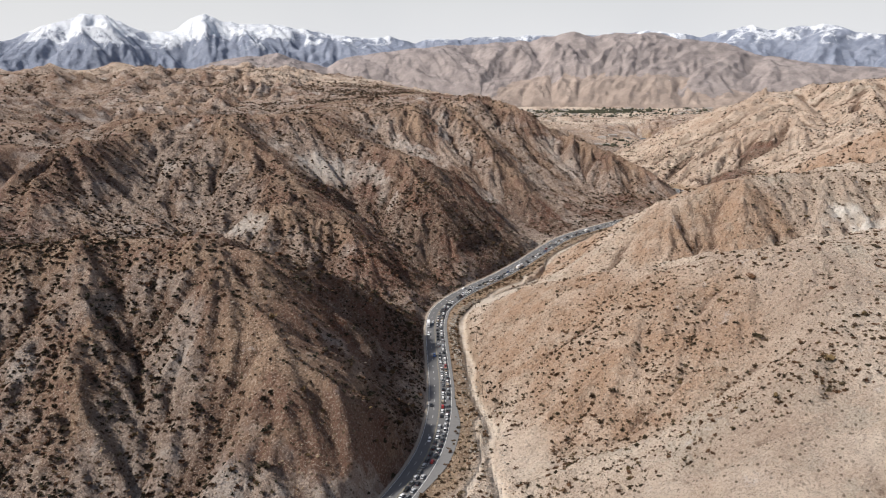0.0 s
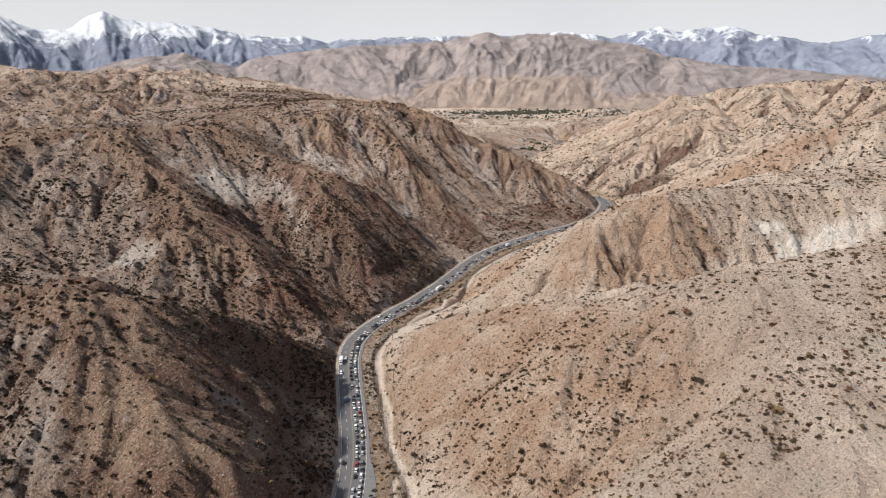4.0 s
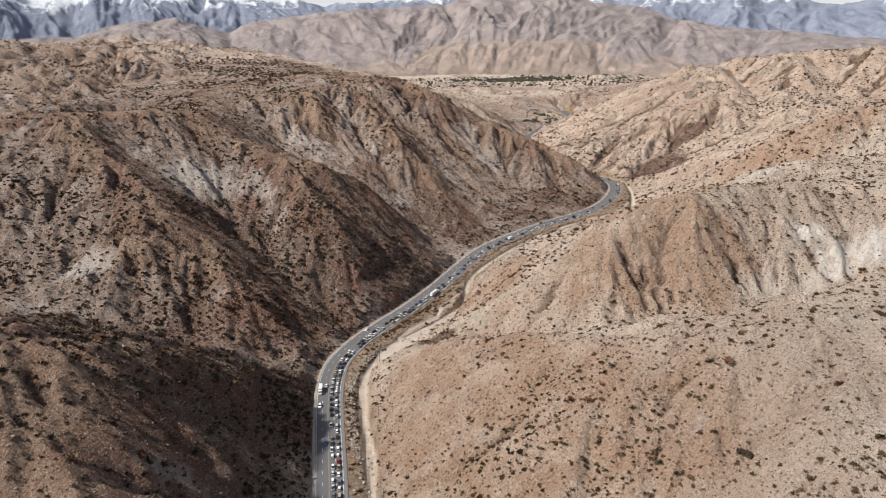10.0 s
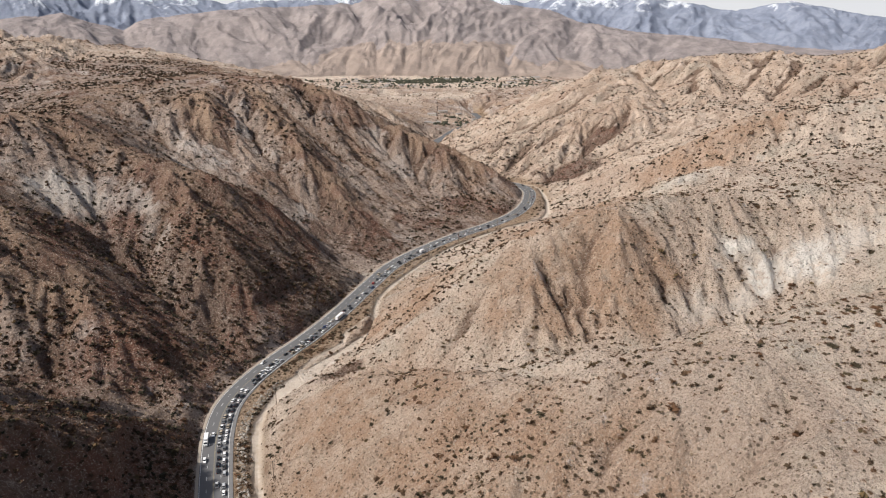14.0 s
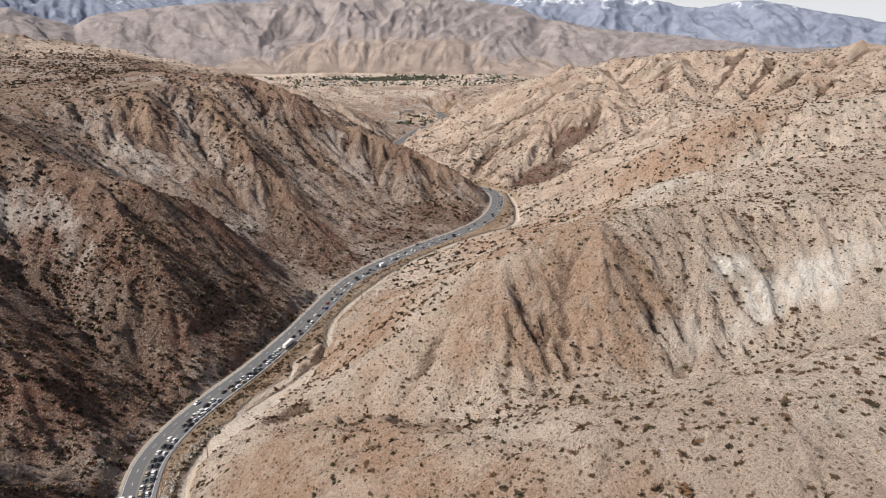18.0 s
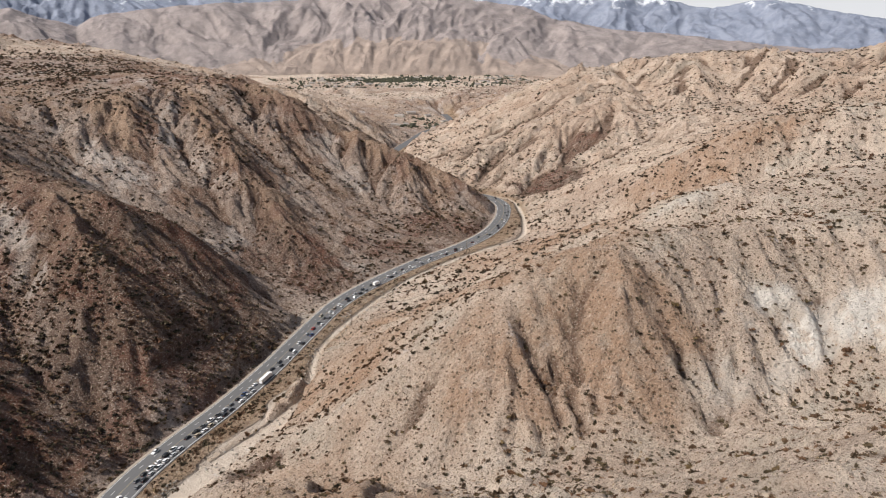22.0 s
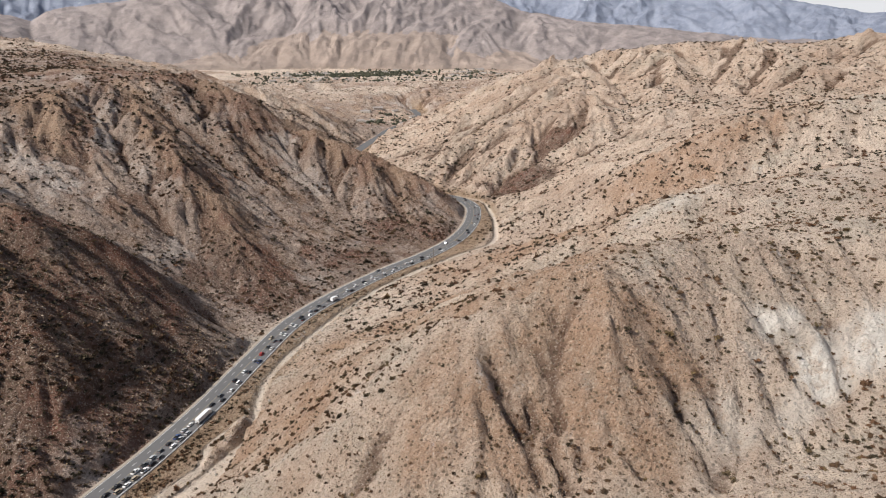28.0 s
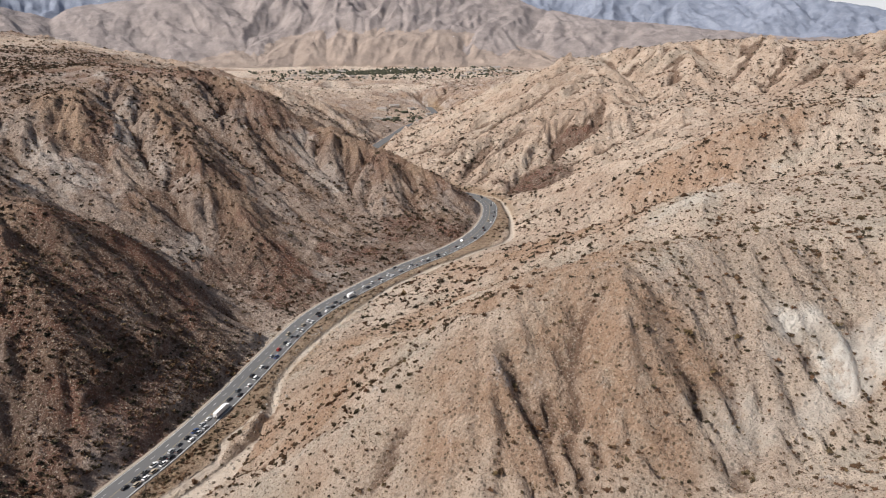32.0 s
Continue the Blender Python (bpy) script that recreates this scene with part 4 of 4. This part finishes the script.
rng = random.Random(7)
HUES = ["white"] * 8 + ["silver"] * 5 + ["grey"] * 6 + ["black"] * 8 + ["red"] + ["blue"] + ["tan"] * 2
KINDS = ["sedan"] * 6 + ["hatchback"] * 3 + ["sport_utility"] * 6 + ["pickup"] * 3 + ["van"]
S0, S1 = NEAR_START * 4 + 20.0, NEAR_END * 4.0
TRUCK_AT = 4.0 * float(np.argmin(np.hypot(ROAD_LINE[:, 0] - 81, ROAD_LINE[:, 1] - 811)))
truck = make_truck("white", 15.5, "long white box truck waiting in the traffic queue on the road")
x, y, turn = along(4.85, TRUCK_AT)
truck.matrix_world = pose(x, y, float(road_z(y)) + 0.05, 0, 0, turn)
small = make_truck("white", 8.5, "short white delivery truck in the traffic queue on the road")
x, y, turn = along(4.85, TRUCK_AT + 196)
small.matrix_world = pose(x, y, float(road_z(y)) + 0.05, 0, 0, turn)
bus = make_truck("white", 11.0, "white box truck driving alone on the open side of the road")
x, y, turn = along(-6.7, TRUCK_AT - 205)
bus.matrix_world = pose(x, y, float(road_z(y)) + 0.05, 0, 0, turn + 180)
for lane in (1.2, 4.85):
    s = S0 + rng.uniform(0, 5)
    while s < S1:
        far = (s - S0) / (S1 - S0)
        if not (lane > 3 and (abs(s - TRUCK_AT) < 11.5 or abs(s - TRUCK_AT - 196) < 8)):
            put_car(rng.choice(KINDS), rng.choice(HUES), lane + rng.uniform(-0.25, 0.25), s)
        s += rng.uniform(6.0, 7.6) + (rng.uniform(2, 9) if far > 0.45 else 0) + (rng.uniform(6, 26) if far > 0.72 else 0) + (rng.uniform(3, 10) if rng.random() < 0.1 else 0)
for off, s in ((-3.0, 120), (-6.7, 168), (-3.0, 255), (-6.6, 302), (-3.1, 330), (-6.7, 430), (-3.0, 640), (-6.6, 800), (-3.0, 905)):
    put_car(rng.choice(KINDS), rng.choice(HUES), off, S0 + s, True)


# ---- utility poles with their cables ----
def make_pole(tall):
    pole = new("utility_pole")
    bm = bmesh.new()
    bmesh.ops.create_cone(bm, cap_ends=True, segments=8, radius1=0.24, radius2=0.15, depth=tall + 1, matrix=Matrix.Translation((0, 0, tall / 2 - 0.5)))
    part("post", bm, MAT_WOOD, pole)
    part("crossarm", block((2.6, 0.14, 0.16), (0, 0.2, tall - 0.7), 0.02), MAT_WOOD, pole)
    for x in (-1.15, -0.45, 0.45, 1.15):
        bm = bmesh.new()
        bmesh.ops.create_cone(bm, cap_ends=True, segments=6, radius1=0.07, radius2=0.05, depth=0.26, matrix=Matrix.Translation((x, 0.2, tall - 0.5)))
        part("insulator", bm, MAT_LAMP, pole, "pale insulator")
    return tagged(pole, "tall weathered wooden utility pole with a crossarm beside the wash", "utility pole", "poles along the road")


def cable(name, a, b, sag, parent=None):
    a, b = Vector(a), Vector(b)
    bm, rings = bmesh.new(), []
    side = (b - a).cross(Vector((0, 0, 1))).normalized()
    for k in range(13):
        u = k / 12
        p = a.lerp(b, u) - Vector((0, 0, sag * 4 * u * (1 - u)))
        rings.append([bm.verts.new(p + side * 0.035 * math.cos(q) + Vector((0, 0, 0.035 * math.sin(q)))) for q in (0.5, 2.6, 4.7)])
    for r0, r1 in zip(rings, rings[1:]):
        for k in range(3):
            bm.faces.new((r0[k], r0[(k + 1) % 3], r1[(k + 1) % 3], r1[k]))
    ob = part(name, bm, MAT_WIRE, parent)
    return tagged(ob, "thin dark overhead cable hanging between the poles", "cable", "overhead cables")


POLES = [(14, 394), (27, 489), (27, 572), (30, 656), (51, 725), (84, 782), (119, 832), (156, 882), (194, 948), (240, 1000), (300, 1044)]
first = None
tops = []
for n, (x, y) in enumerate(POLES):
    z = float(ground_z(x, y)) - 0.1
    d = np.subtract(POLES[min(n + 1, len(POLES) - 1)], POLES[max(n - 1, 0)])
    m = pose(x, y, z, 0, 0, math.degrees(math.atan2(-d[0], d[1])))
    if first is None:
        first = make_pole(13.0)
        first.matrix_world = m
    else:
        copy_thing(first, m)
    tops.append([m @ Vector((q, 0.2, 12.66)) for q in (-1.15, 1.15)])
for a, b in zip(tops, tops[1:]):
    for p, q in zip(a, b):
        cable("cable", p, q, 1.4)


# ---- scrub, tufts and rocks over the hills ----
def lump(rng_, tris=1):
    """A lumpy stone or crown of unit size: points and triangles."""
    bm = bmesh.new()
    bmesh.ops.create_icosphere(bm, subdivisions=tris, radius=1)
    for v in bm.verts:
        v.co *= rng_.uniform(0.5, 1.3)
        v.co.z = max(v.co.z * 0.8, -0.25) + 0.2
    bmesh.ops.triangulate(bm, faces=bm.faces)
    bm.verts.index_update()
    p, f = np.array([v.co[:] for v in bm.verts]), np.array([[v.index for v in q.verts] for q in bm.faces])
    bm.free()
    return p, f


def bush(seed, sprays):
    """A ragged bush of unit size: sprays of leaves and twigs over an uneven dome, as pointed blades."""
    g_ = np.random.RandomState(seed)
    centre = g_.normal(0, 1, (sprays, 3))
    centre[:, 2] = np.abs(centre[:, 2]) + 0.1
    centre /= np.linalg.norm(centre, axis=1)[:, None]
    lobes = 1 + 0.3 * np.sin(2 * np.arctan2(centre[:, 1], centre[:, 0]) + seed)
    at = centre * (g_.uniform(0.35, 0.9, sprays) * lobes)[:, None] * np.array([1, 1, 0.85])
    way = centre + g_.normal(0, 0.45, (sprays, 3))
    way /= np.linalg.norm(way, axis=1)[:, None]
    across = np.cross(way, g_.normal(0, 1, (sprays, 3)))
    across /= np.linalg.norm(across, axis=1)[:, None]
    size = g_.uniform(0.4, 0.75, sprays)[:, None]
    p = np.stack([at - way * size * 0.6 - across * size * 0.7, at - way * size * 0.5 + across * size * 0.7, at + way * size * 0.75], 1).reshape(-1, 3)
    p[:, 2] = np.maximum(p[:, 2], -0.15)
    return p, np.arange(sprays * 3).reshape(-1, 3)


def strew(name, where, sizes, shapes, mat, label, category, squash=0.8, sink=0.1):
    """Many pieces over the ground, as one mesh."""
    n = len(where)
    g = np.random.RandomState(len(name) + n)
    turn, tall, pick = g.uniform(0, 2 * np.pi, n), g.uniform(0.75, 1.2, n) * squash, g.randint(0, len(shapes), n)
    z = ground_z(where[:, 0], where[:, 1]) - sink * sizes
    points, faces, base, tint = [], [], 0, []
    for k, (p, f) in enumerate(shapes):
        i = np.nonzero(pick == k)[0]
        c, s_ = np.cos(turn[i])[:, None], np.sin(turn[i])[:, None]
        q = np.stack([where[i, 0][:, None] + sizes[i][:, None] * (c * p[:, 0] - s_ * p[:, 1]), where[i, 1][:, None] + sizes[i][:, None] * (s_ * p[:, 0] + c * p[:, 1]), z[i][:, None] + (sizes * tall)[i][:, None] * p[:, 2]], -1)
        points.append(q.reshape(-1, 3))
        faces.append((f[None] + base + (np.arange(len(i)) * len(p))[:, None, None]).reshape(-1, 3))
        base += len(i) * len(p)
        tint.append(np.repeat(g.uniform(0, 1, len(i)), len(p)))
    points, faces = np.concatenate(points), np.concatenate(faces)
    me = bpy.data.meshes.new(name)
    me.vertices.add(len(points))
    me.vertices.foreach_set("co", points.astype(np.float32).ravel())
    me.loops.add(len(faces) * 3)
    me.loops.foreach_set("vertex_index", faces.astype(np.int32).ravel())
    me.polygons.add(len(faces))
    me.polygons.foreach_set("loop_start", np.arange(0, len(faces) * 3, 3, dtype=np.int32))
    me.polygons.foreach_set("loop_total", np.full(len(faces), 3, dtype=np.int32))
    me.update(calc_edges=True)
    me.attributes.new("tint", "FLOAT", "POINT").data.foreach_set("value", np.concatenate(tint).astype(np.float32))
    me.materials.append(mat)
    return tagged(new(name, me), label, category, kind="stuff")


def at_grid(values, x, y):
    i, j = np.clip(np.searchsorted(XS, x), 0, len(XS) - 1), np.clip(np.searchsorted(YS, y), 0, len(YS) - 1)
    return values[j, i]


def scatter(n, box, seed, clump, keep):
    """Plan points in a box, gathered in loose groups and off the road and the sand."""
    g = np.random.RandomState(seed)
    p = np.stack([g.uniform(box[0], box[1], n), g.uniform(box[2], box[3], n)], 1)
    chance = np.clip(0.5 + clump * fractal(p[:, 0], p[:, 1], 60, 3, seed), 0.04, 1) * keep(p[:, 0], p[:, 1])
    return p[g.uniform(0, 1, n) < chance]


def open_land(x, y):
    off_road = at_grid(LAND_MARKS["road_gap"], x, y) > 12
    return off_road * (at_grid(LAND_MARKS["sand"], x, y) < 0.3) * (1 - 0.93 * at_grid(LAND_MARKS["chalk"], x, y))


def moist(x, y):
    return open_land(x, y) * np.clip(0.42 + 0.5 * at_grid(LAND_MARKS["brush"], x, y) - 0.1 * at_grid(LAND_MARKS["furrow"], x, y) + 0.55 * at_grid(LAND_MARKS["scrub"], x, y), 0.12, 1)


SEEN = (-420, 720, 330, 1320)
lrng = random.Random(3)
BUSHES = [bush(k, 16) for k in range(8)]
FULL_BUSHES = [bush(20 + k, 30) for k in range(6)]
g = np.random.RandomState(5)
p = scatter(80000, SEEN, 21, 0.9, moist)
strew("scrub", p, 0.35 + 0.55 * g.gamma(2.0, 0.42, len(p)), BUSHES, MAT_BUSH, "dark brown and olive desert scrub dotted over the slopes", "scrub")
east_of_road = lambda x, y: x > np.interp(y, ROAD_LINE[:320, 1], ROAD_LINE[:320, 0])
p = scatter(72000, (-420, 720, 330, 860), 22, 1.0, moist)
side = east_of_road(p[:, 0], p[:, 1])
big = 0.75 + 0.68 * g.gamma(2.0, 0.4, len(p))
strew("large_scrub", p[side], big[side], FULL_BUSHES, MAT_BUSH, "large brown desert bushes on the sunny hillsides", "scrub")
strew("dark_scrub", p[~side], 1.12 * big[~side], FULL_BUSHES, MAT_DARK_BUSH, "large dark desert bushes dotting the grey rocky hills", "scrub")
p = scatter(62000, (-900, 1100, 860, 1800), 25, 0.9, lambda x, y: (at_grid(LAND_MARKS["road_gap"], x, y) > 14) * (at_grid(LAND_MARKS["sand"], x, y) < 0.3))
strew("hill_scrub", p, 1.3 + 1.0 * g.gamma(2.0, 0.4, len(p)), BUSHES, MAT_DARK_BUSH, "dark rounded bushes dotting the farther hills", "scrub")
p = scatter(200000, (-330, 560, 335, 900), 23, 0.6, open_land)
TUFT = [(np.array([(math.cos(a) * r, math.sin(a) * r, z) for a, r, z in ((0, 1, 0), (1.5, 0.9, 0.05), (3.1, 1.1, 0), (4.5, 0.9, 0), (0.3 + k, 0.25, 0.95))]), np.array([(0, 1, 4), (1, 2, 4), (2, 3, 4), (3, 0, 4)])) for k in range(4)]
strew("dry_tufts", p, 0.22 + 0.26 * g.gamma(2.0, 0.4, len(p)), TUFT, MAT_TUFT, "small dry grass tufts and stones over the slopes", "dry grass")
p = scatter(26000, (-1300, 1500, 1750, 2900), 24, 1.0, lambda x, y: at_grid(LAND_MARKS["road_gap"], x, y) > 14)
strew("far_scrub", p, 1.5 + 1.2 * g.gamma(2.0, 0.4, len(p)), BUSHES, MAT_BUSH, "dark scrub on the farther hills and the plain", "scrub")


# ---- boulders between the road and the wash, thickets along them ----
def beside(line, lo, hi, y0, y1, n, seed):
    g_ = np.random.RandomState(seed)
    pick = line[(line[:, 1] > y0) & (line[:, 1] < y1)]
    i = g_.randint(1, len(pick) - 1, n)
    d = pick[i + 1, :2] - pick[i - 1, :2]
    d /= np.linalg.norm(d, axis=1)[:, None]
    return pick[i, :2] + np.stack([d[:, 1], -d[:, 0]], 1) * g_.uniform(lo, hi, n)[:, None] + d * g_.uniform(-3, 3, n)[:, None]


ROCKS = [lump(lrng, 1) for _ in range(5)]
p = np.concatenate([beside(WASH_LINE, -11, -5.5, 540, 700, 900, 31), beside(WASH_LINE, -12, 9, 360, 560, 500, 32), beside(WASH_LINE, -9, 9, 700, 960, 500, 33)])
strew("boulders", p, 0.25 + 0.35 * g.gamma(2.0, 0.4, len(p)), ROCKS, MAT_ROCK, "pale broken boulders lining the bank of the wash", "boulders", 0.8, 0.0)
# bushes also fill the brush patches, those painted in for shade too
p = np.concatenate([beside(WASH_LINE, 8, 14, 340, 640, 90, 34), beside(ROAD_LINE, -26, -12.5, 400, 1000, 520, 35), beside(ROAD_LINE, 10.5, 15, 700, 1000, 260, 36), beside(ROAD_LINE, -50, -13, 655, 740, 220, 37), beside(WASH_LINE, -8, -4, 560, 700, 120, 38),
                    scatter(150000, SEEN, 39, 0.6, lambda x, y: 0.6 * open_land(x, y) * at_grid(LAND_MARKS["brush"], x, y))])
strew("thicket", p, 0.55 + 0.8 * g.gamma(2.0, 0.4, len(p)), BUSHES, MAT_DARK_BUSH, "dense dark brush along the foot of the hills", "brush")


# ---- the town on the plain ----
def make_house(w, d, h):
    house = new("house")
    part("wall", block((w, d, h), (0, 0, h / 2), 0), MAT_WALL, house)
    part("roof", loft([[(-w / 2 - 0.5, -d / 2 - 0.5, h), (w / 2 + 0.5, -d / 2 - 0.5, h), (w / 2 + 0.5, d / 2 + 0.5, h), (-w / 2 - 0.5, d / 2 + 0.5, h)], [(-w / 2 - 0.5, -0.1, h + d * 0.22), (w / 2 + 0.5, -0.1, h + d * 0.22), (w / 2 + 0.5, 0.1, h + d * 0.22), (-w / 2 - 0.5, 0.1, h + d * 0.22)]]), MAT_ROOF, house, "grey pitched roof")
    for x in (-w / 4, w / 4):
        part("window", block((1.6, 0.2, 1.3), (x, -d / 2 - 0.02, h * 0.55), 0), MAT_GLASS, house)
    part("door", block((1.1, 0.2, 2.1), (0, -d / 2 - 0.02, 1.05), 0), MAT_WOOD, house)
    return tagged(house, "small pale stucco house with a grey roof on the desert plain", "house", "houses of the far town")


hrng = random.Random(11)
homes = [make_house(16, 10, 3.6), make_house(24, 13, 4.5), make_house(12, 9, 3.4)]
spots = [(hrng.uniform(330, 1250), hrng.uniform(3120, 3560)) for _ in range(64)] + [(hrng.uniform(430, 640), hrng.uniform(2030, 2260)) for _ in range(12)] + [(1225, 3480)]
for n, (x, y) in enumerate(spots):
    m = pose(x, y, float(ground_z(x, y)) - 0.3, 0, 0, hrng.uniform(-40, 40))
    if n < 3:
        homes[n].matrix_world = m
    else:
        copy_thing(homes[n % 3], m)
TREES = [lump(lrng, 2) for _ in range(4)]
g = np.random.RandomState(9)
p = np.concatenate([np.stack([g.uniform(420, 900, 520), g.normal(3390, 30, 520)], 1), np.stack([g.uniform(560, 820, 320), g.normal(3310, 14, 320)], 1), np.stack([g.uniform(200, 1300, 700), g.uniform(3060, 3560, 700)], 1), np.stack([g.uniform(440, 600, 60), g.uniform(2030, 2200, 60)], 1)])
strew("town_trees", p, 2.2 + 2.2 * g.gamma(2.0, 0.4, len(p)), TREES, MAT_GREEN, "dark green trees scattered through the far town", "trees", 1.1, 0.0)
